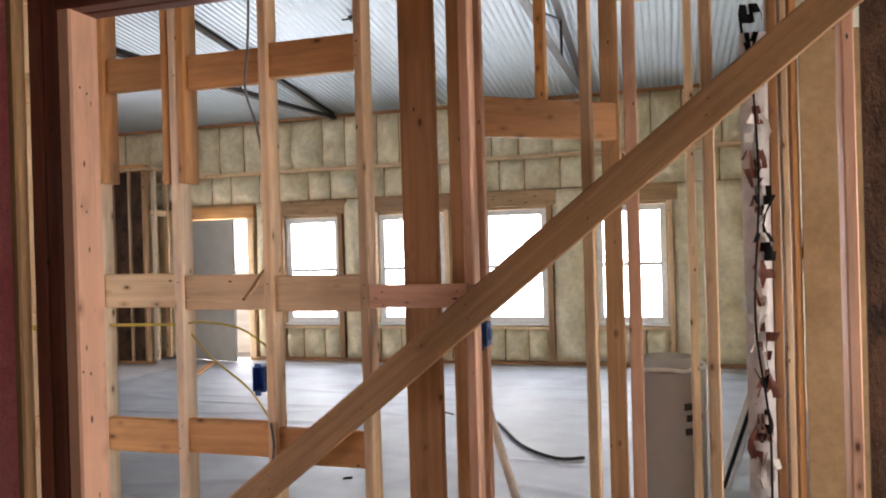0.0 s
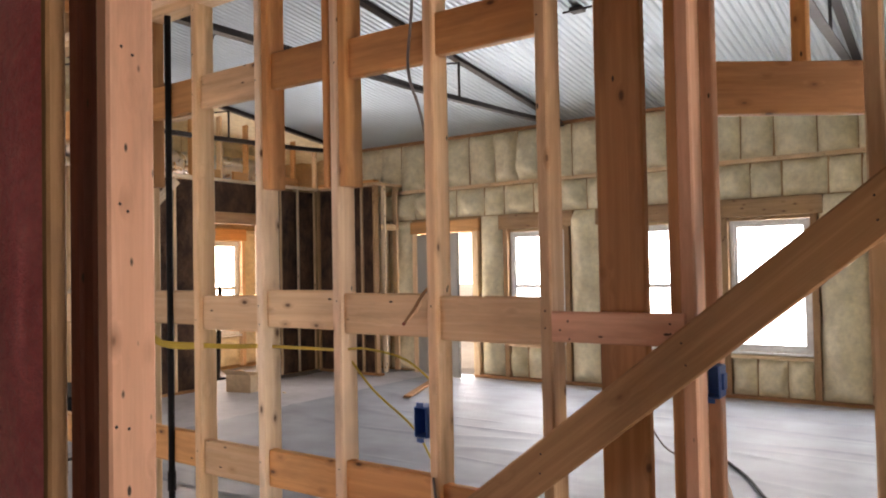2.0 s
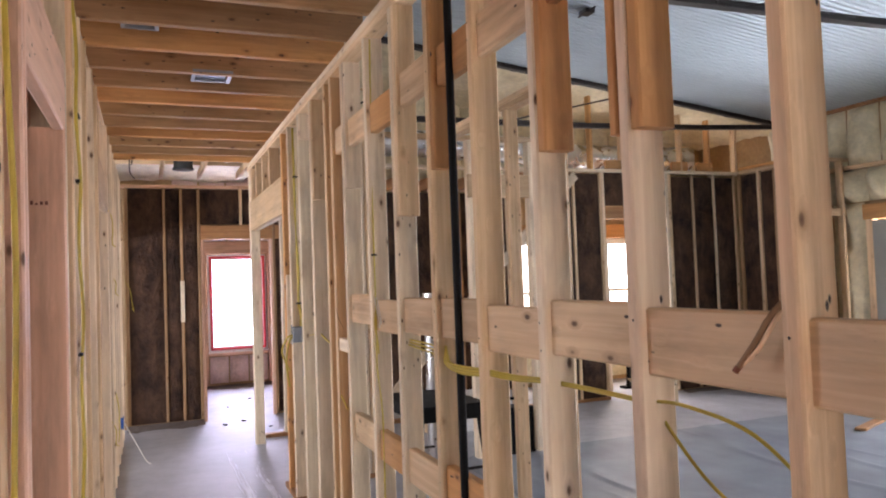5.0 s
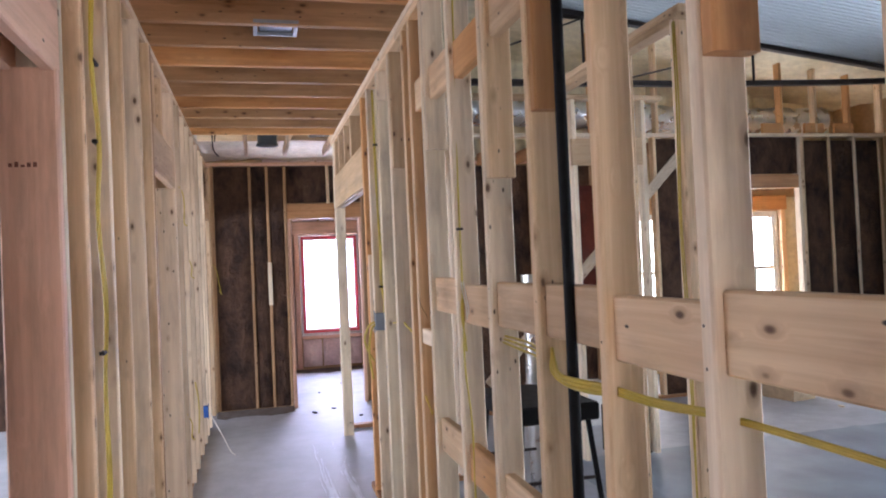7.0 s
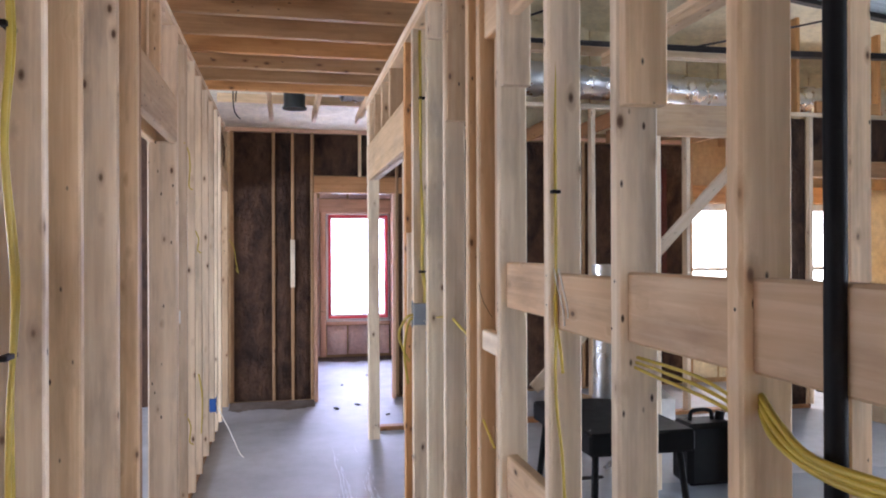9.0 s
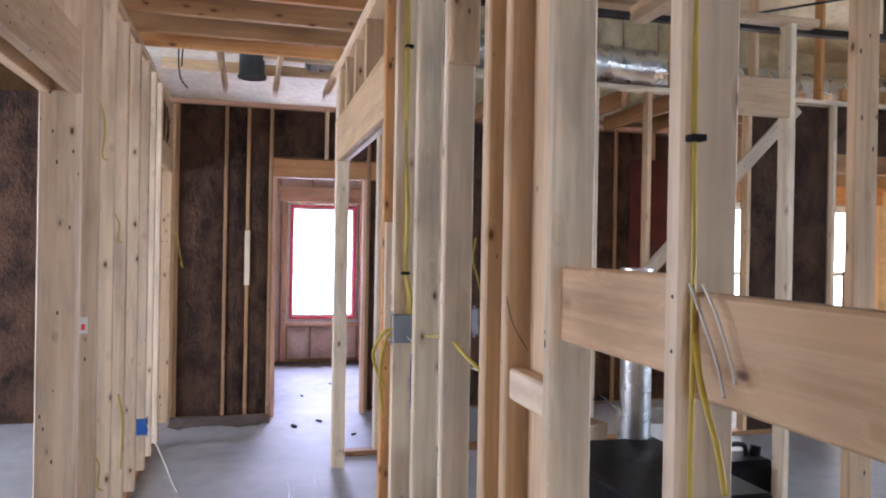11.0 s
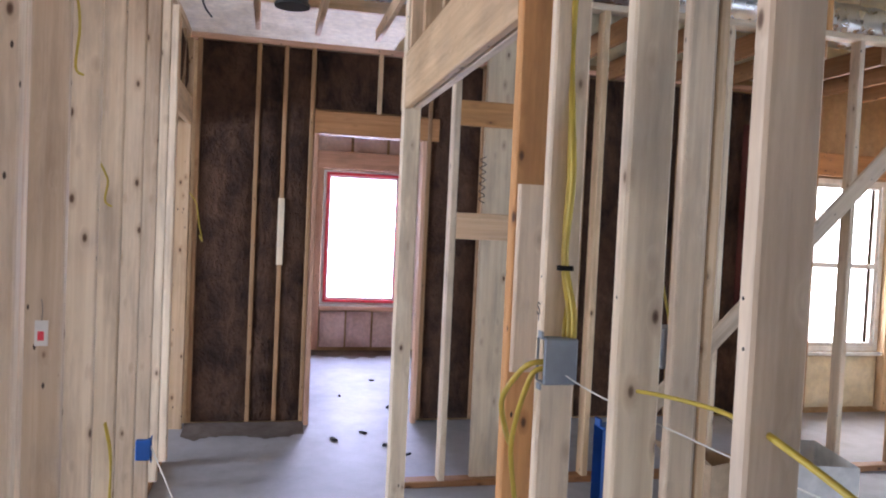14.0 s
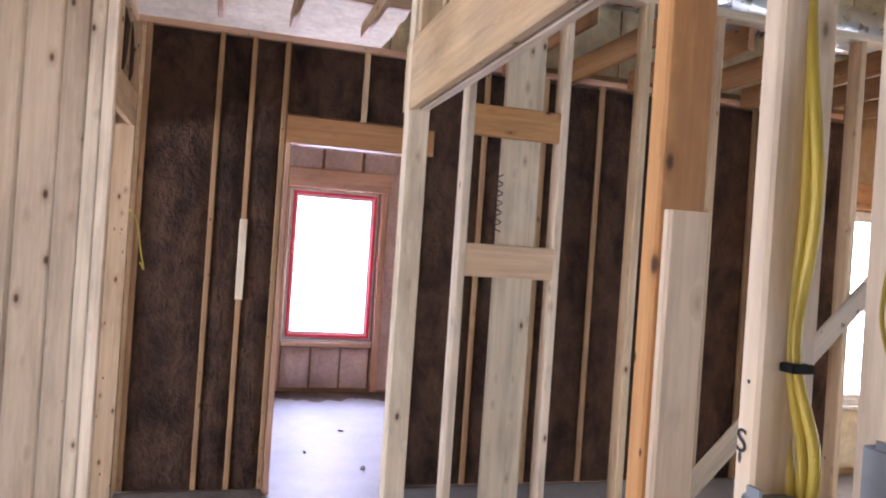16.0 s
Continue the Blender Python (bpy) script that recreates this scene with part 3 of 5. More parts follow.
# ---- insulated walls ----
def insulated_wall(name, label, x, ya, yb, ztop, seed, gap=0.406, face=1, openings=(), first=0.0):
    """A wall along y filled with dark brown wool, its pine edges showing; face is the side (+1 or -1 along x) that shows."""
    w = stud_wall(name, label)
    y = ya
    ys = [ya]
    while y + gap < yb - 0.12:
        y += gap
        ys.append(y)
    ys.append(yb)
    for yy in ys:
        if not any(a - 0.01 < yy < b + 0.01 for a, b, *_ in openings):
            stick("stud", w, (x - face * 0.045, yy, 0.038), (x - face * 0.045, yy, ztop - 0.038), 0.085, 0.031, PINE_TAN)
    for i in range(len(ys) - 1):
        a, b = ys[i] + 0.017, ys[i + 1] - 0.017
        z0 = 0.03
        for oa, ob_, oz in openings:
            if a < ob_ and b > oa:
                z0 = oz
        if face > 0:
            lumpy_panel("wool_batt", w, INSUL, (x - 0.03, a, z0), b - a, ztop - 0.06 - z0, 90, 0.026, 3.5, seed + i * 3.1)
        else:
            lumpy_panel("wool_batt", w, INSUL, (x + 0.03, b, z0), b - a, ztop - 0.06 - z0, -90, 0.026, 3.5, seed + i * 3.1)
    stick("top_plate", w, (x - face * 0.045, ya, ztop - 0.019), (x - face * 0.045, yb, ztop - 0.019), 0.095, 0.038, PINE_PINK)
    back = part("backing_board", block(min(x - face * 0.095, x - face * 0.11), max(x - face * 0.095, x - face * 0.11), ya, yb, 0.0, ztop) if not openings else door_backing(x - face * 0.10, ya, yb, ztop, openings), OSB, w)
    return w


def door_backing(x, ya, yb, ztop, openings):
    bm = bmesh.new()
    y = ya
    for a, b, z in openings:
        if a > y:
            cuboid(bm, x - 0.008, x + 0.008, y, a, 0, ztop)
        cuboid(bm, x - 0.008, x + 0.008, a, b, z, ztop)
        y = b
    if y < yb:
        cuboid(bm, x - 0.008, x + 0.008, y, yb, 0, ztop)
    return bm


END = -9.73
end_wall = stud_wall("wall_hall_end", "dark brown wool-filled stud wall with a doorway at the hall end")
for y in (1.425, 1.82, 2.005, 2.195):
    stick("stud", end_wall, (END - 0.045, y, 0.038), (END - 0.045, y, 2.70), 0.089, 0.031, PINE_TAN)
stick("stud_patch", end_wall, (END + 0.006, 2.005, 1.15), (END + 0.006, 2.005, 1.62), 0.02, 0.045, PINE_PALE)
for i, (a, b) in enumerate(((1.44, 1.805), (1.835, 1.99), (2.02, 2.18))):
    lumpy_panel("wool_batt", end_wall, INSUL, (END - 0.025, a, 0.03), b - a, 2.65, 90, 0.026, 3.5, 11 + 3 * i)
for i, (a, b) in enumerate(((2.215, 2.655), (2.69, 3.10))):
    lumpy_panel("wool_batt", end_wall, INSUL, (END - 0.025, a, 2.27), b - a, 0.41, 90, 0.026, 3.5, 31 + 3 * i)
stick("cripple_stud", end_wall, (END - 0.045, 2.672, 2.26), (END - 0.045, 2.672, 2.70), 0.089, 0.034, PINE)
stick("header", end_wall, (END - 0.045, 2.215, 2.175), (END - 0.045, 3.12, 2.175), 0.095, 0.165, PINE_BROWN)
stick("jamb_stud", end_wall, (END - 0.045, 2.232, 0.0), (END - 0.045, 2.232, 2.09), 0.09, 0.034, PINE_PINK)
stick("jamb_stud", end_wall, (END - 0.045, 3.02, 0.0), (END - 0.045, 3.02, 2.09), 0.09, 0.034, PINE_PINK)
stick("top_plate", end_wall, (END - 0.045, 1.3, 2.705), (END - 0.045, 3.2, 2.705), 0.095, 0.04, PINE_PINK)
part("backing_board", door_backing(END - 0.11, 1.2, 3.15, 2.72, ((2.215, 3.02, 2.09),)), OSB, end_wall)
inner = insulated_wall("wall_wool_west", "dark brown wool-filled stud wall beyond the open framing", END + 0.01, 3.05, 6.36, 2.72, 50)

# the great room's west wall: open framing, a doorway, then a wool-filled stretch
W2 = -8.4
west = stud_wall("wall_great_room_west", "pine stud wall with a let-in brace and a doorway")
for y, m in ((2.93, PINE_PALE), (3.39, PINE_PALE), (3.80, PINE), (4.20, PINE), (4.62, PINE_PALE), (5.08, PINE), (5.55, PINE_PALE), (6.0, PINE), (6.42, PINE), (6.80, PINE), (6.84, PINE_PALE), (7.80, PINE_PALE), (7.84, PINE)):
    stick("stud", west, (W2 - 0.045, y, 0.038), (W2 - 0.045, y, 2.77), 0.089, 0.038, m)
stick("flat_board", west, (W2 - 0.06, 3.20, 0.04), (W2 - 0.06, 3.20, 2.77), 0.03, 0.19, PINE_PALE)
stick("blocking", west, (W2 - 0.02, 2.95, 1.485), (W2 - 0.02, 3.38, 1.485), 0.038, 0.15, PINE)
stick("header", west, (W2 - 0.03, 2.95, 2.12), (W2 - 0.03, 3.38, 2.12), 0.038, 0.14, PINE_WARM)
stick("diagonal_brace", west, (W2 + 0.012, 4.05, 0.30), (W2 + 0.012, 6.44, 2.725), 0.022, 0.11, PINE_PALE)
stick("header", west, (W2 - 0.045, 6.82, 2.275), (W2 - 0.045, 7.82, 2.275), 0.08, 0.15, PINE_BROWN)
stick("top_plate", west, (W2 - 0.045, 2.67, 2.79), (W2 - 0.045, 9.5, 2.79), 0.095, 0.04, PINE_PALE)
stick("sole_plate", west, (W2 - 0.045, 2.67, 0.019), (W2 - 0.045, 6.82, 0.019), 0.089, 0.038, PINE_BROWN)
for i in range(3):
    a = 7.86 + i * 0.345
    lumpy_panel("wool_batt", west, INSUL, (W2 - 0.02, a + 0.02, 0.03), 0.305, 2.70, 90, 0.026, 3.5, 70 + 3 * i)
    stick("stud", west, (W2 - 0.045, a + 0.345, 0.038), (W2 - 0.045, a + 0.345, 2.77), 0.089, 0.036, PINE_PALE if i % 2 else PINE)
for y0, y1 in ((6.02, 6.40), (6.44, 6.78)):
    lumpy_panel("wool_batt", west, INSUL, (W2 - 0.02, y0, 0.03), y1 - y0, 2.72, 90, 0.026, 3.5, 80 + y0)
    part("backing_board", block(W2 - 0.075, W2 - 0.06, y0, y1, 0.04, 2.76), OSB, west)
lumpy_panel("wool_batt", west, INSUL, (W2 - 0.02, 6.86, 2.36), 0.93, 0.41, 90, 0.026, 3.5, 91)
part("backing_board", block(W2 - 0.115, W2 - 0.10, 7.86, 9.5, 0, 2.77), OSB, west)
for i, y in enumerate((5.3, 6.05, 6.7, 7.15, 7.6, 8.05, 8.5, 8.95)):
    stick("cripple_stud", west, (W2 - 0.045, y, 2.81), (W2 - 0.045, y, roof_height(y) - 0.08), 0.089, 0.038, PINE if i % 2 else PINE_WARM)
for i, y in enumerate((6.9, 7.35, 7.9, 8.3)):
    stick("nailer", west, (W2 - 0.02, y, 2.87), (W2 - 0.02, y + 0.25, 2.87), 0.038, 0.11, PINE_WARM)

# closet beside the entrance door: a wool-filled front and an open return
closet = stud_wall("wall_closet", "wool-filled stud wall of a closet beside the entrance door")
CY = 8.92
xs = (-8.36, -8.02, -7.76, -7.48, -7.24)
for i, x in enumerate(xs):
    stick("stud", closet, (x, CY + 0.045, 0.038), (x, CY + 0.045, 2.77), 0.05 if i == 1 else 0.038, 0.089, PINE if i % 2 else PINE_TAN)
for i, (a, b) in enumerate(zip(xs, xs[1:])):
    lumpy_panel("wool_batt", closet, INSUL, (a + 0.02, CY + 0.035, 0.03), b - a - 0.04, 2.72, 0, 0.028, 3.5, 330 + 2 * i)
part("backing_board", block(-8.38, -7.22, CY + 0.092, CY + 0.105, 0.0, 2.77), OSB, closet)
for y, m in ((CY + 0.18, PINE_PALE), (CY + 0.46, PINE)):
    stick("stud", closet, (-7.20, y, 0.038), (-7.20, y, 2.77), 0.089, 0.038, m)
stick("blocking", closet, (-7.20, CY + 0.11, 2.16), (-7.20, CY + 0.52, 2.16), 0.038, 0.089, PINE)
stick("sole_plate", closet, (-8.36, CY + 0.045, 0.019), (-7.15, CY + 0.045, 0.019), 0.089, 0.036, PINE_BROWN)
stick("top_plate", closet, (-8.34, CY + 0.045, 2.79), (-7.15, CY + 0.045, 2.79), 0.089, 0.04, PINE)
stick("top_plate", closet, (-7.20, CY + 0.10, 2.79), (-7.20, 9.50, 2.79), 0.089, 0.04, PINE)
stick("loose_board", closet, (-8.30, CY + 0.03, 2.83), (-7.22, CY + 0.05, 2.83), 0.14, 0.038, PINE_WARM)

# a short cross wall with a header, behind the hall partition
cross = stud_wall("wall_cross", "short open stud wall meeting the hall partition")
for y, m in ((3.22, PINE_PALE), (3.26, PINE)):
    stick("stud", cross, (-6.43, y, 0.038), (-6.43, y, 2.70), 0.089, 0.036, m)
stick("stud", cross, (-6.13, 3.02, 0.0), (-6.13, 3.02, 2.70), 0.038, 0.075, PINE_PALE)
stick("stud", cross, (-6.43, 4.17, 0.038), (-6.43, 4.17, 2.70), 0.089, 0.038, PINE_PALE)
stick("header", cross, (-6.40, 4.15, 2.31), (-6.40, 4.72, 2.31), 0.038, 0.20, PINE)
stick("stud", cross, (-6.43, 4.74, 0.038), (-6.43, 4.74, 2.70), 0.089, 0.038, PINE_PALE)
stick("top_plate", cross, (-6.43, 2.67, 2.72), (-6.43, 4.9, 2.72), 0.089, 0.038, PINE)
stick("sole_plate", cross, (-6.43, 2.67, 0.019), (-6.43, 3.3, 0.019), 0.089, 0.038, PINE_BROWN)
second = stud_wall("wall_utility", "open stud wall carrying yellow cable runs")
for x, m in ((-4.44, PINE_PALE), (-4.40, PINE), (-5.00, PINE)):
    stick("stud", second, (x, 3.85, 0.0), (x, 3.85, 2.64), 0.038, 0.089, m)
for z in (2.66, 2.70):
    stick("top_plate", second, (-6.4, 3.85, z - 0.02), (-4.38, 3.85, z - 0.02), 0.089, 0.038, PINE)

# ---- angled pantry front and its return, at the start of the walk ----
pantry = stud_wall("wall_pantry", "angled open stud wall with a doorway header")
# brown and umber carry the shaded, backlit look of this framing in their colour
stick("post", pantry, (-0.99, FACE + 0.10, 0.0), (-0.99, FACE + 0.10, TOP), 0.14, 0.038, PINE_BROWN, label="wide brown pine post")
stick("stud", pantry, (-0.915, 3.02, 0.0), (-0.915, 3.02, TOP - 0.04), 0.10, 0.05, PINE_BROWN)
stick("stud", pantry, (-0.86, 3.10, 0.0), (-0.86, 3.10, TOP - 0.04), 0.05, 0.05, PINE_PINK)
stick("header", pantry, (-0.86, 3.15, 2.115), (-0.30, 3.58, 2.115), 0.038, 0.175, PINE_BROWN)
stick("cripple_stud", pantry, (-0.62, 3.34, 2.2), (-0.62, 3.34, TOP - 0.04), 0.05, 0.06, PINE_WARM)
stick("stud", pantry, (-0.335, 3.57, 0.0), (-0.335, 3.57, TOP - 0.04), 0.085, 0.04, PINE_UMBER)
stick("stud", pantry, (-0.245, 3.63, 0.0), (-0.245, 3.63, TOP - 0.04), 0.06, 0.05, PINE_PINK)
stick("stud", pantry, (0.02, 3.68, 0.0), (0.02, 3.68, TOP - 0.04), 0.038, 0.089, PINE)
stick("top_plate", pantry, (-0.98, 2.95, TOP - 0.02), (-0.26, 3.62, TOP - 0.02), 0.1, 0.04, PINE_WARM)
stick("top_plate", pantry, (-0.27, 3.64, TOP - 0.02), (0.9, 3.68, TOP - 0.02), 0.1, 0.04, PINE_WARM)
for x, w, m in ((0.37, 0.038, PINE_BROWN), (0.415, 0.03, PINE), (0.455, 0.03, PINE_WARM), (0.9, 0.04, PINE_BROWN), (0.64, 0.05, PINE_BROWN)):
    stick("stud", pantry, (x, 3.60, 0.0), (x, 3.60, TOP - 0.04), w, 0.089, m)
part("plywood_sheet", block(0.475, 0.88, 3.545, 3.557, 0.0, 2.44, 0.002), OSB, pantry, "tan plywood sheet on the studs")
part("wool_sheet", block(0.525, 0.9, FACE + 0.11, FACE + 0.13, 0.0, TOP), INSUL, pantry)

# ---- outer walls ----
north = stud_wall("wall_north", "cream spray-foamed outside wall with windows and a door")
WINS = ((-5.33, -4.50), (-3.90, -2.95), (-2.42, -1.58), (-0.95, -0.10))
NY_ = 9.5


def outer_wall(parent, along, c, a, b, ztop, holes, thick=0.16, mat=None, sign=1):
    """A wall with holes (lo, hi, z0, z1) through it, along x or y, its inner face at c and its outside on the sign side."""
    bm = bmesh.new()
    cuts = sorted({a, b, *[h[0] for h in holes], *[h[1] for h in holes]})
    lo, hi = min(c + sign * 0.10, c + sign * thick), max(c + sign * 0.10, c + sign * thick)
    for u, v in zip(cuts, cuts[1:]):
        spans = [(0.0, ztop)]
        for h in holes:
            if h[0] <= u and v <= h[1]:
                spans = [(0.0, h[2]), (h[3], ztop)]
        for z0, z1 in spans:
            if z1 - z0 > 0.01:
                if along == "x":
                    cuboid(bm, u, v, lo, hi, z0, z1)
                else:
                    cuboid(bm, lo, hi, u, v, z0, z1)
    return part("sheathing", bm, mat or OSB, parent)


holes_n = [(a, b, 0.53, 2.02) for a, b in WINS] + [(-6.86, -5.95, 0.0, 2.04)]
outer_wall(north, "x", NY_, -13.0, 3.0, 3.45, holes_n)


def bay(parent, mat, along, c, a, b, z0, z1, seed, turn):
    if b - a < 0.03 or z1 - z0 < 0.05:
        return
    if turn == 0:
        foam_panel("foam_bay", parent, mat, (a, c + 0.075, z0), b - a, z1 - z0, 0, 0.21 + 0.05 * math.sin(seed * 5.1), seed)
    else:
        lumpy_panel("foam_bay", parent, mat, (c - 0.07, a, z0), b - a, z1 - z0, turn, 0.07, 2.6, seed)


def foam_stretch(parent, a, b, z0, z1, seed, mat=FOAM, gap=0.405):
    """Foam between studs along the north wall, with the stud edges left bare."""
    n = max(1, round((b - a) / gap))
    for i in range(n):
        u, v = (a + (b - a) * (k + (0.10 * math.sin(seed * 1.3 + k * 2.9) if 0 < k < n else 0.0)) / n for k in (i, i + 1))
        bay(parent, mat, "x", NY_, u + 0.004, v - 0.004, z0, z1, seed + 2.7 * i, 0)
        if i:
            stick("stud", parent, (u, NY_ + 0.080, z0), (u, NY_ + 0.080, z1), 0.030, 0.05, PINE_UMBER)


seed = 0
foam_stretch(north, -8.4, 0.95, 2.72, 3.40, 1.0)
foam_stretch(north, -8.4, -6.95, 2.27, 2.66, 3.3)
foam_stretch(north, -6.95, 0.95, 2.27, 2.66, 4.0)
stick("girt", north, (-8.4, NY_ + 0.04, 2.69), (0.95, NY_ + 0.04, 2.69), 0.09, 0.05, PINE)
stick("girt", north, (-8.4, NY_ + 0.04, 3.42), (0.95, NY_ + 0.04, 3.42), 0.09, 0.04, PINE_BROWN)
piers = [(-8.4, -7.02), (-5.80, -5.42), (-4.42, -3.98), (-2.87, -2.50), (-1.50, -1.03), (-0.02, 0.95)]
for i, (a, b) in enumerate(piers):
    foam_stretch(north, a, b, 0.04, 2.26, 20 + 7 * i, gap=0.42)
for i, (a, b) in enumerate(WINS):
    stick("header", north, (a - 0.14, NY_ + 0.035, 2.155), (b + 0.14, NY_ + 0.035, 2.155), 0.10, 0.20, PINE_TAN)
    for x in (a - 0.045, b + 0.045):
        stick("jack_stud", north, (x, NY_ + 0.04, 0.04), (x, NY_ + 0.04, 2.055), 0.07, 0.09, PINE if i % 2 else PINE_TAN)
    stick("rough_sill", north, (a - 0.01, NY_ + 0.04, 0.475), (b + 0.01, NY_ + 0.04, 0.475), 0.09, 0.038, PINE)
    foam_stretch(north, a - 0.01, b + 0.01, 0.04, 0.455, 60 + 5 * i, gap=0.30)
stick("header", north, (-7.0, NY_ + 0.035, 2.14), (-5.8, NY_ + 0.035, 2.14), 0.10, 0.18, PINE_WARM)
for x in (-6.93, -5.87):
    stick("jack_stud", north, (x, NY_ + 0.04, 0.0), (x, NY_ + 0.04, 2.05), 0.10, 0.09, PINE)
stick("sole_plate", north, (-5.9, NY_ + 0.03, 0.019), (0.95, NY_ + 0.03, 0.019), 0.09, 0.038, PINE_BROWN)

east = stud_wall("wall_east", "plain foamed outside wall")
part("sheathing", block(1.06, 1.2, 3.6, 9.66, 0, 4.6), OSB, east)
for i in range(14):
    a = 3.75 + i * 0.41
    lumpy_panel("foam_bay", east, FOAM, (1.03, a + 0.40, 0.03), 0.38, roof_height(a + 0.4) - 0.10, -90, 0.07, 2.6, 120 + i)
bed = stud_wall("wall_bedroom_west", "spray-foamed outside wall with windows")
BX = -12.62
outer_wall(bed, "y", BX, -4.0, 9.6, 4.4, [(2.49, 3.38, 0.54, 2.03)], sign=-1)
for j, (wa, wb, fm) in enumerate(((2.49, 3.38, FOAM_PINK),)):
    stick("header", bed, (BX - 0.035, wa - 0.1, 2.135), (BX - 0.035, wb + 0.1, 2.135), 0.10, 0.19, PINE_PINK)
    for y in (wa - 0.045, wb + 0.045):
        stick("jack_stud", bed, (BX - 0.035, y, 0.04), (BX - 0.035, y, 2.04), 0.09, 0.07, PINE_PINK)
    stick("rough_sill", bed, (BX - 0.03, wa, 0.50), (BX - 0.03, wb, 0.50), 0.10, 0.045, PINE_PINK)
    for i in range(3):
        a = wa + (wb - wa) * i / 3
        foam_panel("foam_bay", bed, fm, (BX - 0.07, a + 0.01, 0.06), (wb - wa) / 3 - 0.02, 0.40, 90, 0.10, 150 + i)
    for i in range(12):
        foam_panel("foam_bay", bed, FOAM, (BX - 0.07, wa - 1.9 + 0.40 * i, 3.36), 0.385, 0.9, 90, 0.10, 190 + i)
    for i in range(5):
        a = wa - 0.5 + 0.40 * i
        foam_panel("foam_bay", bed, fm, (BX - 0.07, a + 0.015, 2.24), 0.37, 1.1, 90, 0.10, 160 + i)
    for a, b in ((wa - 0.95, wa - 0.53), (wa - 0.51, wa - 0.09), (wb + 0.09, wb + 0.50), (wb + 0.52, wb + 0.95)):
        foam_panel("foam_bay", bed, fm, (BX - 0.07, a, 0.04), b - a, 2.2, 90, 0.10, 170 + a)

# plain walls that close the place
outer = stud_wall("wall_south", "plain sheathed outside walls")
# the opening here is added for the start room fill
outer_wall(outer, "x", -3.65, -2.2, 3.0, 4.2, [(-0.2, 1.0, 0.55, 2.05)], sign=-1)
part("sheathing", block(-2.36, -2.2, -3.81, -2.66, 0, 4.2), OSB, outer)
part("sheathing", block(-12.9, -9.9, -2.71, -2.65, 0, 4.2), OSB, outer)
# the opening here is added for the east fill light
outer_wall(outer, "y", 2.75, -3.75, 3.6, 4.6, [(1.55, 2.45, 0.55, 2.05)], sign=1)
south_room = stud_wall("wall_south_rooms", "foamed outside wall of the rooms beside the hall")
WS = (-8.0, -6.1, -3.9)
outer_wall(south_room, "x", -2.55, -9.9, -2.2, 4.2, [(x - 0.6, x + 0.6, 0.55, 2.05) for x in WS], sign=-1)
for i, (a, b) in enumerate(((-9.85, -9.25), (-9.23, -8.65), (-7.35, -6.75), (-5.45, -5.0), (-4.98, -4.55), (-3.25, -2.8), (-2.78, -2.25))):
    lumpy_panel("foam_bay", south_room, FOAM, (b, -2.62, 0.03), b - a, 2.9, 180, 0.06, 3, 200 + i)
for i, x in enumerate(WS):
    lumpy_panel("foam_bay", south_room, FOAM, (x + 0.6, -2.62, 0.03), 1.2, 0.48, 180, 0.06, 3, 210 + i)
    lumpy_panel("foam_bay", south_room, FOAM, (x + 0.6, -2.62, 2.1), 1.2, 0.9, 180, 0.06, 3, 220 + i)
part("partition_board", block(-9.9, -9.85, -2.5, 1.3, 0, 2.72), INSUL, south_room)
# unseen board added to keep the side-room light out of the first room
part("partition_board", block(-2.25, -2.2, -2.5, 1.3, 0, 2.72), INSUL, south_room)
for y in (-2.3, -1.9, -1.5, -1.1, -0.7, -0.3, 0.1, 0.5, 0.9):
    for x in (-5.04,):
        stick("partition_stud", south_room, (x, y, 0.0), (x, y, TOP - PLATE), 0.089, 0.038, PINE)

# open joists over the western rooms, and a rosy batt stretch, darkened for shade, on their wall
for k in range(15):
    stick("joist", joists, (END + 0.02, 3.1 + 0.45 * k, 2.728), (W2 - 0.1, 3.1 + 0.45 * k, 2.728), 0.038, 0.14, PINE_BROWN)
lumpy_panel("rosy_batt", inner, BATT_SHADED, (END + 0.035, 5.62, 0.9), 0.42, 1.5, 90, 0.03, 3.0, 9.0)

# outside wall of the far room, foamed, with two windows
jog = stud_wall("wall_far_room_west", "cream spray-foamed outside wall of the far room with windows")
JX = END - 0.03
JWINS = ((6.33, 7.15), (7.77, 8.59))
outer_wall(jog, "y", JX, 5.9, 9.6, 4.3, [(a, b, 0.54, 2.03) for a, b in JWINS], sign=-1)
part("gable_board", block(JX - 0.16, JX - 0.10, 3.2, 5.9, 2.75, 4.3), OSB, jog)
for a, b in JWINS:
    stick("header", jog, (JX - 0.035, a - 0.1, 2.135), (JX - 0.035, b + 0.1, 2.135), 0.10, 0.19, PINE_WARM)
    for y in (a - 0.045, b + 0.045):
        stick("jack_stud", jog, (JX - 0.035, y, 0.04), (JX - 0.035, y, 2.04), 0.09, 0.07, PINE)
    for i in range(2):
        foam_panel("foam_bay", jog, FOAM, (JX - 0.07, a + 0.42 * i, 0.06), 0.40, 0.44, 90, 0.10, 250 + i)
for a, b in ((7.25, 7.67), (8.69, 9.07), (9.08, 9.46)):
    foam_panel("foam_bay", jog, FOAM, (JX - 0.07, a, 0.06), b - a, 2.15, 90, 0.11, 255 + a)
for i in range(16):
    foam_panel("foam_bay", jog, FOAM, (JX - 0.07, 3.25 + 0.39 * i, 2.78), 0.38, 1.2, 90, 0.11, 270 + i)

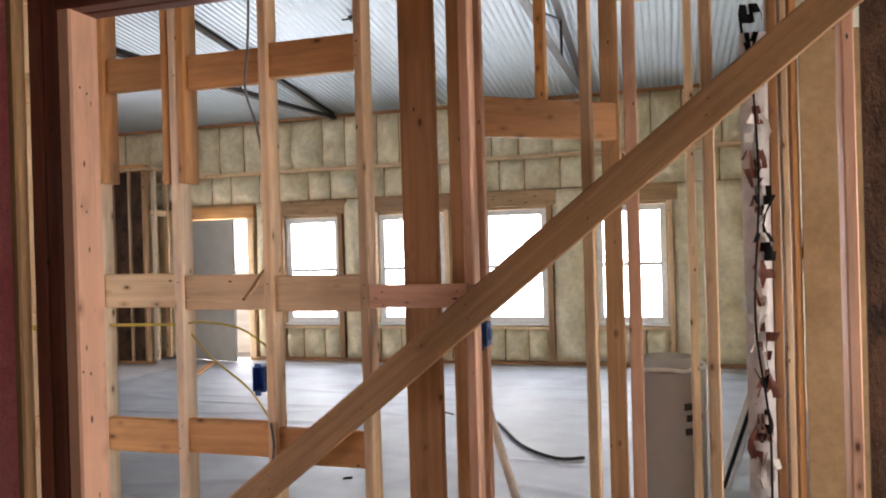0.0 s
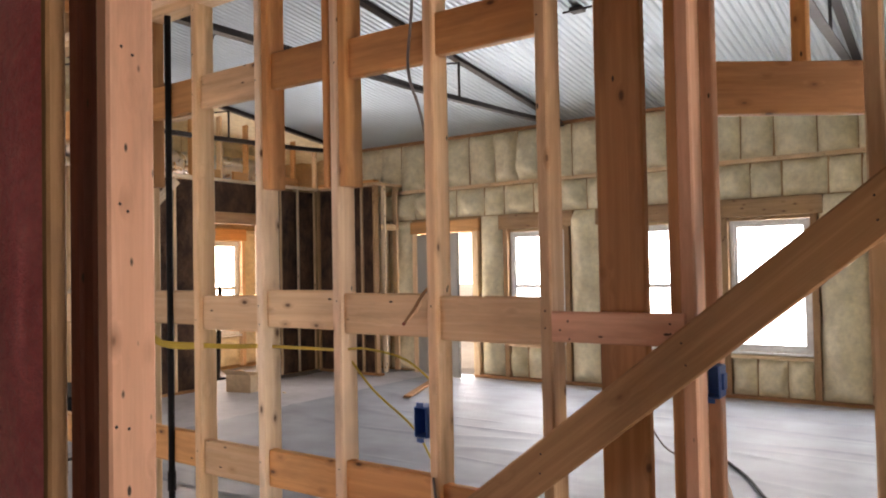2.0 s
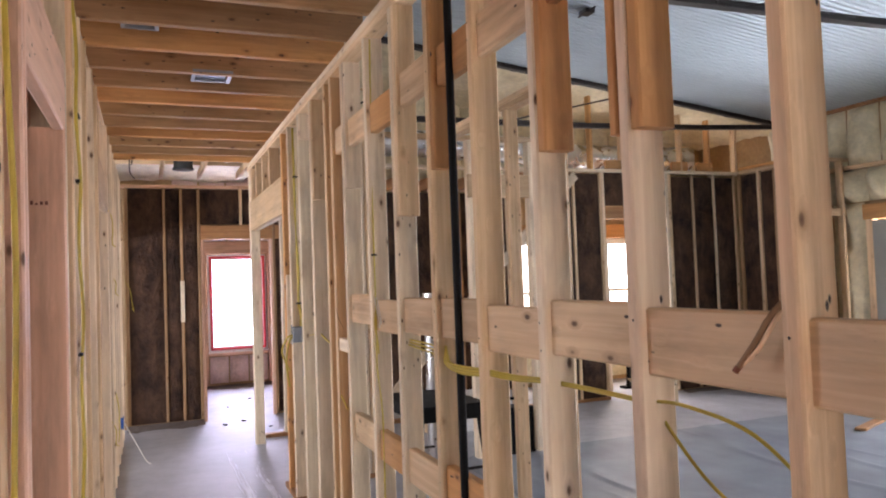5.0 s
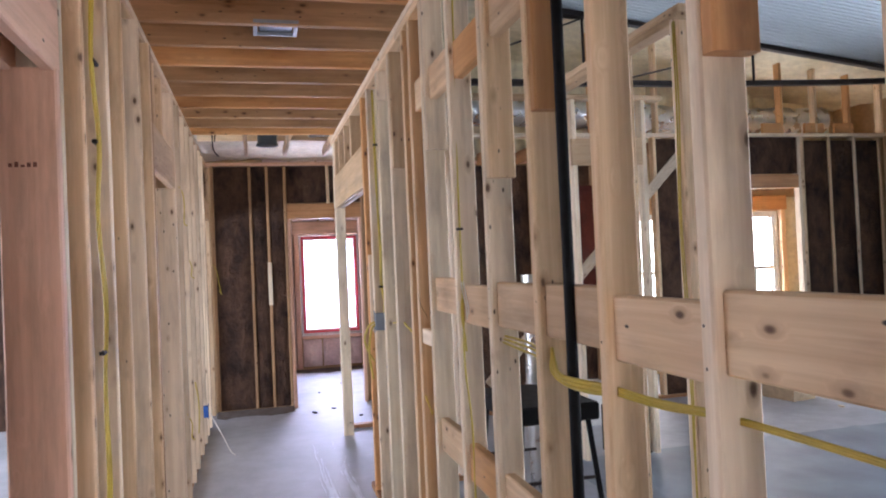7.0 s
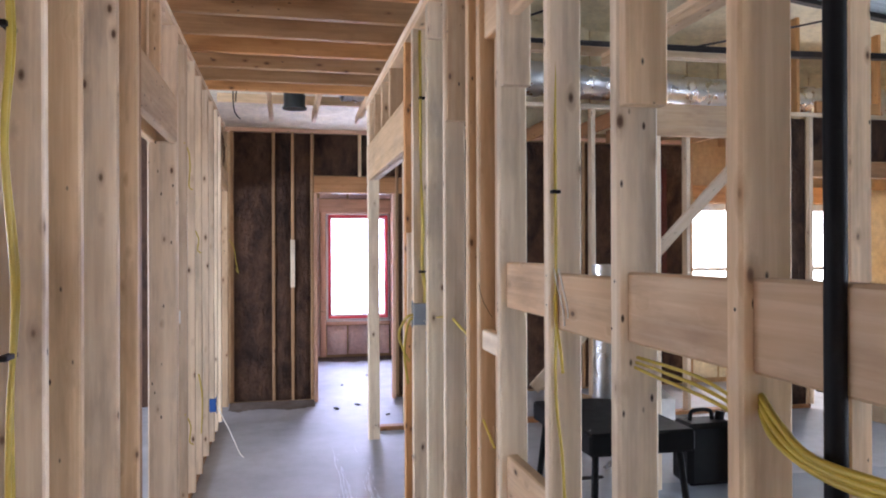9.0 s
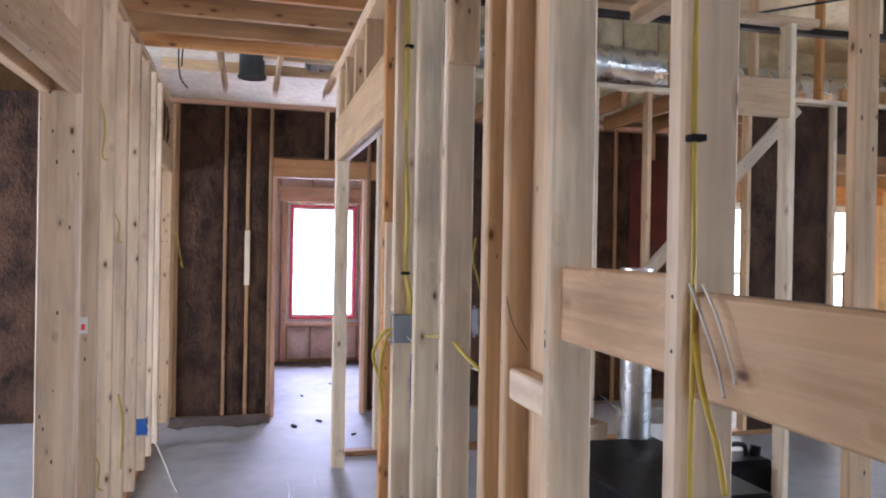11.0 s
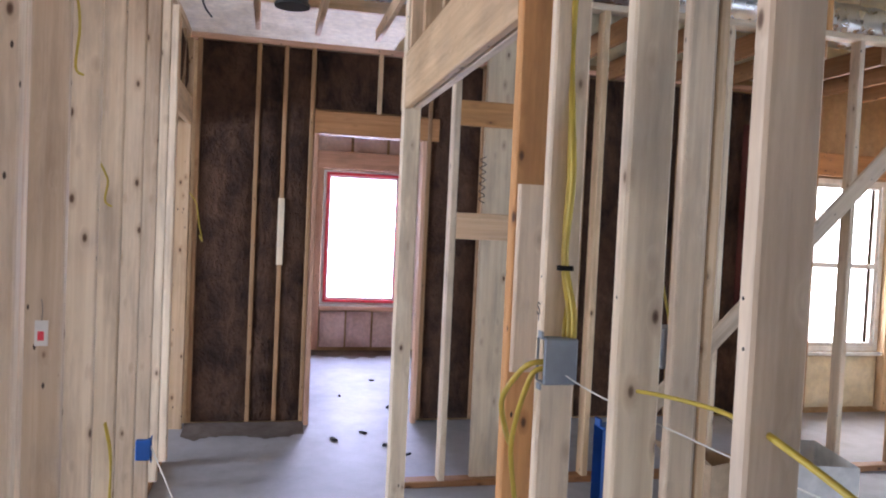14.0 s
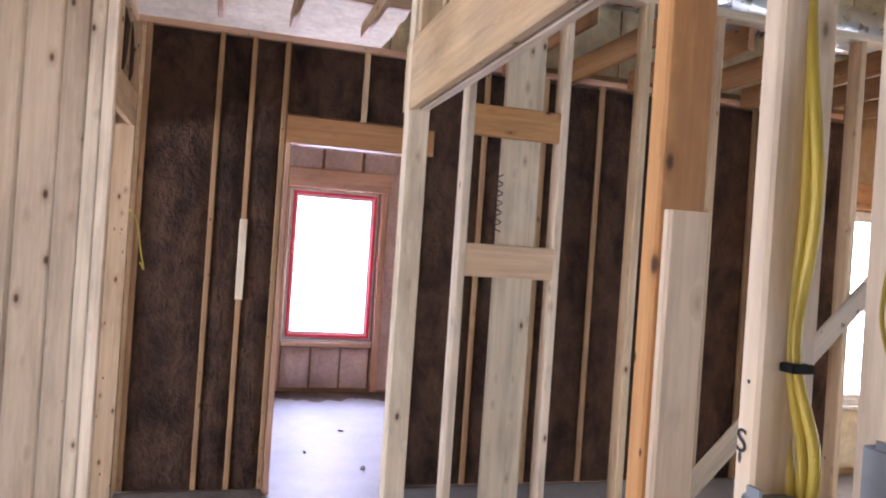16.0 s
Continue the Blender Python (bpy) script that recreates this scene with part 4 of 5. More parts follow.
# nail heads where boards are fixed
NAIL = bpy.data.meshes.new("nail_head")
NAIL.from_pydata([(0.0032 * math.cos(k * math.pi / 3), 0, 0.0032 * math.sin(k * math.pi / 3)) for k in range(6)] + [(0, -0.0012, 0)], [], [(k, (k + 1) % 6, 6) for k in range(6)])
NAIL.materials.append(STEEL)


def nail(parent, x, y, z, turn=0):
    n_ = new("nail_head", NAIL)
    n_.parent = parent
    n_.matrix_basis = pose(x, y, z, 0, 0, turn)


rng = random.Random(7)
for z in (0.42, 0.88, 1.29, 1.66, 1.93):
    for k in range(2):
        nail(south, -1.3705, 1.375 + 0.022 * k + rng.uniform(-0.012, 0.012), z + rng.uniform(-0.01, 0.01), 90)
for x in (-1.12, -0.81):
    for k in range(3):
        nail(hall_wall, x + rng.uniform(-0.015, 0.015), FACE - 0.0235, 1.34 + 0.025 * k)
for i, x in enumerate(ST[:6]):
    zb = 0.492 + (x + 1.80) * 1.95 / 2.42
    for dz in (-0.025, 0.03):
        if -1.7 < x < 0.6:
            nail(hall_wall, x + rng.uniform(-0.01, 0.01), FACE - 0.0386, zb + dz)
for i, x in enumerate(ST):
    for z in (0.10, 0.76, 0.83, 1.36, 1.43, 2.27, 2.34, 2.62):
        if rng.random() < 0.6 and i > 3:
            nail(hall_wall, x + rng.uniform(-0.010, 0.010), FACE - 0.0006, z + rng.uniform(-0.02, 0.02))

# foam sprayed low over the end of the hall and the bedroom
vs, fs = [], []
LX, LY = 70, 36
for j in range(LY + 1):
    for i in range(LX + 1):
        x, y = -12.5 + 4.32 * i / LX, 0.9 + 2.14 * j / LY
        vs.append((x, y, 3.16 - 0.06 * abs(noise.noise(Vector((x * 2.1, y * 2.1, 4)))) - 0.02 * noise.noise(Vector((x * 7, y * 7, 3)))))
for j in range(LY):
    for i in range(LX):
        k = j * (LX + 1) + i
        fs.append((k, k + 1, k + LX + 2, k + LX + 1))
me = bpy.data.meshes.new("foam_ceiling_low")
me.from_pydata(vs, [], fs)
me.materials.append(FOAM)
me.polygons.foreach_set("use_smooth", [True] * len(me.polygons))
tagged(new("foam_ceiling_low", me), "cream spray foam ceiling above the hall end", "ceiling", kind="structure")
# ---- steel roof trusses ----
def truss(x):
    t = group_of("roof_truss", "dark steel bar truss under the ribbed roof", "truss", group="roof trusses")
    chord = [(x, y, roof_height(y) - 0.065) for y in (9.42, 6.5, 4.0, 2.0)]
    low = [(x, y, z) for y, z in ((9.42, 3.355), (8.2, 3.30), (6.5, 3.25), (4.0, 3.23), (2.0, 3.23))]
    for pts, name in ((chord, "top_chord"), (low, "bottom_chord")):
        bm = bmesh.new()
        ell = [(-0.036, -0.006), (0.036, -0.006), (0.036, 0.006), (0.007, 0.006), (0.007, 0.055), (-0.007, 0.055), (-0.007, 0.006), (-0.036, 0.006)]
        rings = [[bm.verts.new((px + u, py, pz + v)) for u, v in ell] for px, py, pz in pts]
        for r0, r1 in zip(rings, rings[1:]):
            for k in range(8):
                bm.faces.new((r0[k], r0[(k + 1) % 8], r1[(k + 1) % 8], r1[k]))
        bm.faces.new(rings[0])
        bm.faces.new(rings[-1])
        part(name, bm, STEEL, t)
    for y, z in ((7.05, 3.27), (5.1, 3.24), (3.2, 3.23)):
        cord("web_post", [(x, y, z), (x, y, roof_height(y) - 0.065)], 0.014, STEEL, t)
        cord("web_rod", [(x, y, z + 0.02), (x, min(9.0, y + 1.25), min(z + 0.05, roof_height(y + 1.25) - 0.06))], 0.010, STEEL, t)
        cord("web_rod", [(x, y, roof_height(y) - 0.08), (x, y - 1.75, 3.25)], 0.010, STEEL, t)
    return t


for x in (-8.12, -4.45, -1.0):
    truss(x)


# ---- windows and doors ----
def window(name, label, w, h, m, tape=None):
    win = tagged(obj_empty(name, (0, 0, 0)), label, "window", kind="structure")
    for nm, bm in (("window_frame", frame_ring(w, h, 0.045, 0.07)), ("sash_frame", frame_ring(w - 0.09, h - 0.09, 0.03, 0.04))):
        part(nm, bm, VINYL, win)
    if not tape:
        part("meeting_rail", block(-w / 2 + 0.05, w / 2 - 0.05, -0.03, 0.025, -0.022, 0.022, 0.003), VINYL, win)
    part("window_sill", block(-w / 2 - 0.01, w / 2 + 0.01, -0.09, -0.037, -h / 2 - 0.03, -h / 2 - 0.002, 0.004), VINYL, win)
    for z0, z1 in ((-h / 2 + 0.05, h / 2 - 0.05),) if tape else ((-h / 2 + 0.05, -0.02), (0.02, h / 2 - 0.05)):
        p = part("pane", block(-w / 2 + 0.05, w / 2 - 0.05, 0.0, 0.004, z0, z1), GLASS, win)
        p.visible_shadow = False
    if tape:
        part("edge_tape", frame_ring(w - 0.05, h - 0.04, 0.03, 0.02, -0.05), tape, win, "red tape round the window frame")
    win.matrix_basis = m
    return win


def frame_ring(w, h, t, d, y=0.0):
    bm = bmesh.new()
    for x0, x1, z0, z1 in ((-w / 2, -w / 2 + t, -h / 2, h / 2), (w / 2 - t, w / 2, -h / 2, h / 2), (-w / 2 + t, w / 2 - t, -h / 2, -h / 2 + t), (-w / 2 + t, w / 2 - t, h / 2 - t, h / 2)):
        cuboid(bm, x0, x1, y - d / 2, y + d / 2, z0, z1, 0.003)
    return bm


n = 1
for a, b in WINS:
    window("window_%d" % n, "white vinyl sash window, bright with daylight", b - a, 1.48, pose((a + b) / 2, NY_ + 0.10, 1.275))
    n += 1
window("window_5", "white window edged with red tape, bright with daylight", 0.88, 1.48, pose(BX - 0.09, 2.935, 1.285, 0, 0, 90), TAPE)
for k, (a, b) in enumerate(JWINS):
    window("window_%d" % (6 + k), "white vinyl sash window in the far room", b - a, 1.48, pose(JX - 0.09, (a + b) / 2, 1.285, 0, 0, 90))

for i, x in enumerate(WS):
    window("window_%d" % (8 + i), "white vinyl sash window of a side room", 1.19, 1.49, pose(x, -2.66, 1.30, 0, 0, 180))

# unseen windows added at the openings of the two fill lights
window("window_11", "unseen white vinyl sash window added for the east fill light", 0.89, 1.49, pose(2.87, 2.0, 1.30, 0, 0, -90))
window("window_12", "unseen white vinyl sash window added for the start room fill", 1.19, 1.49, pose(0.4, -3.78, 1.30, 0, 0, 180))
door = tagged(obj_empty("door_1", (-6.84, 9.46, 0.0)), "grey primed entrance door standing ajar", "door", kind="structure")
part("door_leaf", block(0.0, 0.88, -0.022, 0.022, 0.01, 2.03, 0.003), DOORGREY, door)
bm = bmesh.new()
bmesh.ops.create_uvsphere(bm, u_segments=12, v_segments=8, radius=0.03, matrix=Matrix.Translation((0.81, -0.06, 0.95)))
part("door_knob", bm, GALV, door, smooth=True)
door.rotation_euler = (0, 0, radians(-14))


# ---- cables, pipes and boxes in the walls ----
def outlet_box(name, label, mat, w, d, h, m, ears=True, open_face=True, clamp=True):
    b = group_of(name, label, "electrical box")
    bm = bmesh.new()
    cuboid(bm, -w / 2, w / 2, -d / 2, d / 2, -h / 2, h / 2, 0.004)
    for f in list(bm.faces):
        if open_face and f.normal.y < -0.9 and f.calc_area() > 0.4 * w * h:
            r = bmesh.ops.inset_region(bm, faces=[f], thickness=0.005)
            for v in f.verts:
                v.co.y += d * 0.7
    part("box", bm, mat, b)
    if ears:
        part("ear", block(-0.012, 0.012, -d / 2 - 0.003, -d / 2 + 0.002, h / 2, h / 2 + 0.014), mat, b)
        part("ear", block(-0.012, 0.012, -d / 2 - 0.003, -d / 2 + 0.002, -h / 2 - 0.014, -h / 2), mat, b)
    if ears and clamp:
        part("clamp", block(w / 2, w / 2 + 0.008, -d / 4, d / 4, -h / 4, h / 4, 0.002), mat, b)
    b.matrix_basis = m
    return b


outlet_box("outlet_box", "blue plastic outlet box nailed on a stud", BLUE, 0.055, 0.075, 0.10, pose(-1.66, FACE + 0.05, 1.045, 0, 0, 0))
outlet_box("outlet_box", "blue plastic outlet box on a pantry stud", BLUE, 0.055, 0.075, 0.10, pose(-0.845, 3.03, 1.18))
outlet_box("outlet_box", "blue plastic outlet box low beside the hall", BLUE, 0.055, 0.07, 0.10, pose(-8.20, LEFT - 0.02, 0.32, 0, 0, 180))
outlet_box("outlet_box", "blue plastic outlet box behind the partition", BLUE, 0.05, 0.07, 0.17, pose(-5.72, FACE + 0.05, 1.02))
outlet_box("switch_box", "grey plastic switch box on a stud edge", GREYBOX, 0.055, 0.085, 0.11, pose(-6.009, FACE + 0.036, 1.181), open_face=True, clamp=False)
outlet_box("switch_box", "grey plastic switch box on the cross wall", GREYBOX, 0.085, 0.09, 0.11, pose(-6.195, 3.020, 1.185), open_face=False, clamp=False)

pipe = group_of("vent_pipe", "black plastic vent pipe standing in the partition", "pipe")
cord("pipe", [(-2.995, FACE + 0.014, 0.02), (-2.995, FACE + 0.014, 1.3), (-2.995, FACE + 0.014, 2.66)], 0.0145, BLACK, pipe)
cord("coupling", [(-2.995, FACE + 0.014, 0.62), (-2.995, FACE + 0.014, 0.70)], 0.019, BLACK, pipe)


def cable(points, mat=None, label="yellow sheathed cable stapled through studs", r=0.0040, name="cable"):
    return cord(name, points, r, mat or CABLE, None, label, "cable")


for k in range(3):
    dz, dy = 0.010 * k, 0.004 * k
    cable([(-3.60, YC - 0.01, 1.277 + dz), (-3.50, YC + 0.012 * k, 1.267 + dz), (-3.36, YC + 0.01, 1.257 + 1.5 * dz), (-3.20, YC - 0.01, 1.252 + dz)], r=0.0034)
    cable([(-3.175, FACE + 0.035, 1.277 + dz), (-3.09, FACE - 0.002 + dy, 1.252 + dz), (-2.99, FACE - 0.012 - dy, 1.235 + dz), (-2.89, FACE + 0.004, 1.230 + dz), (-2.79, YC - 0.02, 1.237 + dz * 0.7)], r=0.0055)
    cable([(-2.79, YC - 0.02, 1.237 + dz * 0.7), (-2.60, YC - 0.02, 1.242 + dz * 0.6), (-2.41, YC, 1.252 + dz * 0.6)] + ([(-2.012, YC, 1.257 + dz * 0.4)] if k < 2 else []), r=0.0038)
for k in range(2):
    cable([(-3.975 + 0.03 * k, FACE + 0.012, 1.465), (-3.945 + 0.035 * k, FACE + 0.008, 1.43), (-3.91 + 0.03 * k, FACE + 0.010, 1.37), (-3.885 + 0.02 * k, FACE + 0.004, 1.33 + 0.02 * k)], CABLE_W, "thin pale cable end hanging over blocking", 0.0022)
cable([(-2.02, YC, 1.262), (-1.9, YC - 0.01, 1.27), (-1.75, YC + 0.02, 1.235), (-1.62, YC + 0.05, 1.13)])
cable([(-2.02, YC, 1.262), (-1.93, YC + 0.05, 1.12), (-1.8, YC + 0.12, 0.98), (-1.66, YC + 0.06, 0.86)])
cable([(-3.98, FACE + 0.03, 2.66), (-3.985, FACE + 0.02, 2.0), (-3.97, FACE + 0.015, 1.4), (-3.96, FACE + 0.01, 1.15), (-3.93, FACE + 0.02, 0.9), (-3.95, FACE + 0.02, 0.3)])
cable([(-3.96, FACE + 0.01, 1.40), (-3.92, FACE - 0.005, 1.34), (-3.88, FACE - 0.008, 1.27), (-3.86, FACE - 0.01, 1.22)])
tagged(obj("cable_clip", block(-3.981, -3.962, FACE + 0.004, FACE + 0.026, 1.655, 1.664, 0.001), BLACK), "black clip holding a yellow cable", "cable clip")
for k, dx in enumerate((0.0, 0.011, 0.02)):
    w = 0.008 * (k - 1)
    cable([(-6.045 + dx, FACE + 0.06 - 0.01 * k, 2.66), (-6.035 + dx + w, FACE + 0.04, 2.25), (-6.04 + dx - w, FACE + 0.045, 1.9), (-6.03 + dx + w * 1.4, FACE + 0.05, 1.62), (-6.032 + dx * 0.6, FACE + 0.046 + 0.5 * w, 1.43), (-6.022 + dx + w, FACE + 0.062 + 0.6 * w, 1.3), (-6.018 + dx, FACE + 0.064 + 0.8 * w, 1.228)], r=0.0078)
for z in (1.395, 2.3):
    tagged(obj("cable_clip", block(-6.050, -5.998, FACE + 0.030, FACE + 0.064, z, z + 0.012, 0.002), BLACK), "black plastic clip holding yellow cables", "cable clip")
cable([(-6.012, FACE + 0.03, 1.175), (-6.02, FACE - 0.02, 1.172), (-6.05, FACE - 0.045, 1.14), (-6.12, FACE - 0.060, 1.06), (-6.20, FACE - 0.02, 0.96), (-6.28, FACE + 0.02, 0.90)], r=0.0072)
cable([(-6.006, FACE + 0.03, 1.162), (-6.012, FACE - 0.015, 1.155), (-6.03, FACE - 0.03, 1.11), (-6.07, FACE - 0.036, 1.03), (-6.12, FACE - 0.03, 0.93), (-6.13, FACE - 0.01, 0.80)], r=0.0068)
cable([(-6.195, 3.02, 1.232), (-6.20, 3.01, 1.29), (-6.20, 2.985, 1.38), (-6.205, 2.965, 1.46), (-6.21, 2.98, 1.55)], label="yellow cable rising out of a switch box")
cable([(-5.66, FACE + 0.04, 1.19), (-5.55, FACE + 0.05, 1.205), (-5.40, FACE + 0.07, 1.215), (-5.27, FACE + 0.045, 1.22)])
cable([(-5.235, FACE + 0.035, 1.225), (-5.12, FACE + 0.04, 1.20), (-5.0, FACE + 0.07, 1.15), (-4.86, FACE + 0.05, 1.11)], r=0.0055)
cable([(-6.0, FACE + 0.05, 1.15), (-5.8, FACE + 0.06, 1.14), (-5.4, FACE + 0.14, 1.12), (-5.0, FACE + 0.16, 1.13), (-4.7, FACE + 0.15, 1.15)], CABLE_W, "thin white cable strung behind the studs", 0.0016)
cable([(-4.66, FACE + 0.01, 0.93), (-4.58, FACE - 0.0, 0.92), (-4.45, FACE - 0.01, 0.89)])
for k in range(2):
    cable([(-4.42 + 0.014 * k, 3.80, 2.62), (-4.41 + 0.02 * k, 3.795, 2.2), (-4.42 + 0.014 * k, 3.79, 1.7), (-4.40 + 0.02 * k, 3.79, 1.1), (-4.39, 3.79, 0.35)])
# along the other side of the hall
for k in range(2):
    cable([(-3.78 + 0.012 * k, LEFT - 0.01, 2.70), (-3.795 + 0.02 * k, LEFT + 0.006, 2.45), (-3.78 + 0.012 * k, LEFT + 0.002, 2.2), (-3.81 + 0.02 * k, LEFT + 0.012, 1.95), (-3.79 + 0.010 * k, LEFT + 0.004, 1.72), (-3.83 + 0.022 * k, LEFT + 0.012, 1.45), (-3.81 - 0.01 * k, LEFT + 0.003, 1.2), (-3.78 - 0.028 * k, LEFT + 0.01, 0.95), (-3.81 - 0.02 * k, LEFT, 0.75), (-3.84 + 0.05 * k, LEFT - 0.01, 0.35)], r=0.0062)
for z in (2.2, 1.95, 1.30, 0.75):
    tagged(obj("cable_clip", block(-3.835, -3.77, LEFT - 0.004, LEFT + 0.012, z, z + 0.012, 0.002), BLACK), "black staple holding yellow cables on a stud", "cable clip")
cable([(-9.5, LEFT + 0.02, 1.62), (-9.55, LEFT + 0.06, 1.55), (-9.6, LEFT + 0.08, 1.40), (-9.62, LEFT + 0.10, 1.30), (-9.60, LEFT + 0.08, 1.34)])
for x, za, zb in ((-6.60, 2.12, 1.86), (-7.02, 1.66, 1.50), (-6.60, 0.60, 0.42)):
    cable([(x + 0.03, LEFT - 0.012, za), (x, LEFT + 0.008, za - 0.05), (x - 0.012, LEFT + 0.014, (za + zb) / 2), (x + 0.004, LEFT + 0.010, zb + 0.02), (x - 0.004, LEFT + 0.03, zb)], label="short yellow cable end hanging on a stud", r=0.0038)
for k in range(2):
    cable([(-7.22 + 0.016 * k, LEFT - 0.008, 0.72), (-7.24 + 0.02 * k, LEFT + 0.010, 0.60), (-7.22 - 0.012 * k, LEFT + 0.012, 0.46), (-7.25 + 0.01 * k, LEFT + 0.004, 0.33)], label="yellow cable dropping to an outlet box")
tag = group_of("paper_tag", "small white paper tag with a red mark hanging on a stud", "tag")
part("paper", block(-6.570, -6.568, LEFT - 0.068, LEFT - 0.034, 1.11, 1.18), PAPER, tag)
part("red_mark", block(-6.568, -6.5672, LEFT - 0.060, LEFT - 0.044, 1.125, 1.15), TAPE, tag, "red printed mark")
cord("string", [(-6.569, LEFT - 0.051, 1.18), (-6.566, LEFT - 0.048, 1.21), (-6.569, LEFT - 0.053, 1.24)], 0.001, CABLE_G, tag)
cable([(-8.2, LEFT + 0.0, 0.36), (-8.1, LEFT + 0.12, 0.14), (-7.95, LEFT + 0.2, 0.012), (-7.8, LEFT + 0.24, 0.012)], CABLE_W, "loose white cable end on the floor")
cable([(-1.66, FACE + 0.03, 2.74), (-1.655, FACE + 0.0, 2.4), (-1.67, FACE - 0.005, 2.2), (-1.64, FACE + 0.02, 2.05), (-1.62, FACE + 0.05, 1.85)], CABLE_G, "thin grey cable hanging from the plate", 0.005)
cable([(-1.60, FACE - 0.004, 0.88), (-1.585, FACE - 0.012, 0.80), (-1.59, FACE - 0.012, 0.74), (-1.60, FACE - 0.004, 0.66)], CABLE_G, "short grey cable looped on blocking", 0.005)
cable([(-2.24, LEFT - 0.01, 2.68), (-2.25, LEFT + 0.004, 2.0), (-2.27, LEFT + 0.012, 1.6), (-2.26, LEFT + 0.006, 1.1), (-2.30, LEFT + 0.02, 0.9), (-2.36, LEFT + 0.01, 0.6)], None, "yellow sheathed cable dropping beside a doorway", 0.006)
cable([(-1.75, 6.6, 0.02), (-1.5, 6.2, 0.02), (-1.2, 5.6, 0.02), (-0.9, 5.3, 0.02), (-0.7, 5.35, 0.02)], BLACK, "black hose lying on the floor", 0.012)
cable([(-2.6, 6.9, 0.55), (-2.4, 6.6, 0.35), (-2.2, 6.5, 0.1), (-2.0, 6.5, 0.02)], CABLE_G, "grey cable reaching down to the floor", 0.008)
cable([(-1.25, 3.4, 0.02), (-1.1, 3.4, 0.25), (-1.0, 3.42, 0.45), (-0.95, 3.35, 0.02)], CABLE_G, "grey conduit loop rising from the slab", 0.008)
# pencil-thin peg in the blocking
peg = group_of("wooden_peg", "short bent wooden peg sticking out of blocking", "peg")
cord("peg_shaft", [(-1.605, FACE + 0.03, 1.50), (-1.625, FACE - 0.004, 1.465), (-1.655, FACE - 0.016, 1.415), (-1.688, FACE - 0.022, 1.372)], 0.0055, PINE_TAN, peg)
cord("peg_shaft", [(-1.60, FACE + 0.03, 1.485), (-1.618, FACE - 0.004, 1.455), (-1.65, FACE - 0.014, 1.405), (-1.684, FACE - 0.020, 1.375)], 0.004, PINE, peg)
cord("peg_tip", [(-1.69, FACE - 0.022, 1.371), (-1.695, FACE - 0.025, 1.363)], 0.006, PINE_DARK, peg)


# ---- loose things ----
def roll_bundle(x, y):
    g = group_of("material_roll", "tall plastic-wrapped roll of sheet standing on end", "roll", at=(x, y, 0))
    bm = bmesh.new()
    bmesh.ops.create_cone(bm, cap_ends=True, segments=40, radius1=0.185, radius2=0.185, depth=0.86, matrix=Matrix.Translation((0, 0, 0.43)))
    part("roll", bm, KRAFT, g, "brown roll", True)
    vs, fs = [], []
    for j in range(25):
        for i in range(48):
            a = 2 * math.pi * i / 48
            z = 0.02 + 0.90 * j / 24
            r = 0.191 + 0.006 * noise.noise(Vector((math.cos(a) * 6, math.sin(a) * 6, z * 14))) - (0.03 * max(0, j - 22))
            vs.append((r * math.cos(a), r * math.sin(a), z))
    for j in range(24):
        for i in range(48):
            fs.append((j * 48 + i, j * 48 + (i + 1) % 48, (j + 1) * 48 + (i + 1) % 48, (j + 1) * 48 + i))
    me = bpy.data.meshes.new("wrap")
    me.from_pydata(vs, [], fs)
    me.materials.append(WRAP)
    me.polygons.foreach_set("use_smooth", [True] * len(me.polygons))
    w = new("wrap", me)
    w.parent = g
    tagged(w, "crinkled clear plastic wrap")
    bm = bmesh.new()
    bmesh.ops.create_cone(bm, cap_ends=True, segments=24, radius1=0.05, radius2=0.05, depth=0.02, matrix=Matrix.Translation((0, 0, 0.865)))
    part("core_hole", bm, BLACK, g)
    cord("rim", [(0.186 * math.cos(a * 0.3927), 0.186 * math.sin(a * 0.3927), 0.868 + 0.006 * math.sin(a * 2.3)) for a in range(17)], 0.011, PAPER, g, "white folded plastic rim")
    for k, (a, z) in enumerate(((-55, 0.66), (-52, 0.60), (-54, 0.53))):
        bm = block(-0.05, 0.05, -0.198, -0.194, z, z + 0.035)
        bmesh.ops.rotate(bm, verts=bm.verts, matrix=Matrix.Rotation(radians(a + 90), 3, "Z"))
        part("printed_mark", bm, INK, g)
    return g


WRAP, _nt, _b, _n, _l = material("clear_wrap")
_b.inputs["Base Color"].default_value = (0.85, 0.84, 0.83, 1)
_b.inputs["Roughness"].default_value, _b.inputs["Alpha"].default_value = 0.10, 0.45
KRAFT = plain("kraft_roll", (0.24, 0.195, 0.16), 0.3, 0.0, 0.2, 6)
roll_bundle(-0.10, 4.25)

lean = group_of("leaning_board", "long white-edged dark board leaning on the wall", "board")
stick("board", lean, (0.20, 4.9, 0.0), (0.78, 4.2, 2.1), 0.02, 0.10, PAPER)
stick("edging", lean, (0.20, 4.885, 0.0), (0.78, 4.185, 2.1), 0.006, 0.03, BLACK)

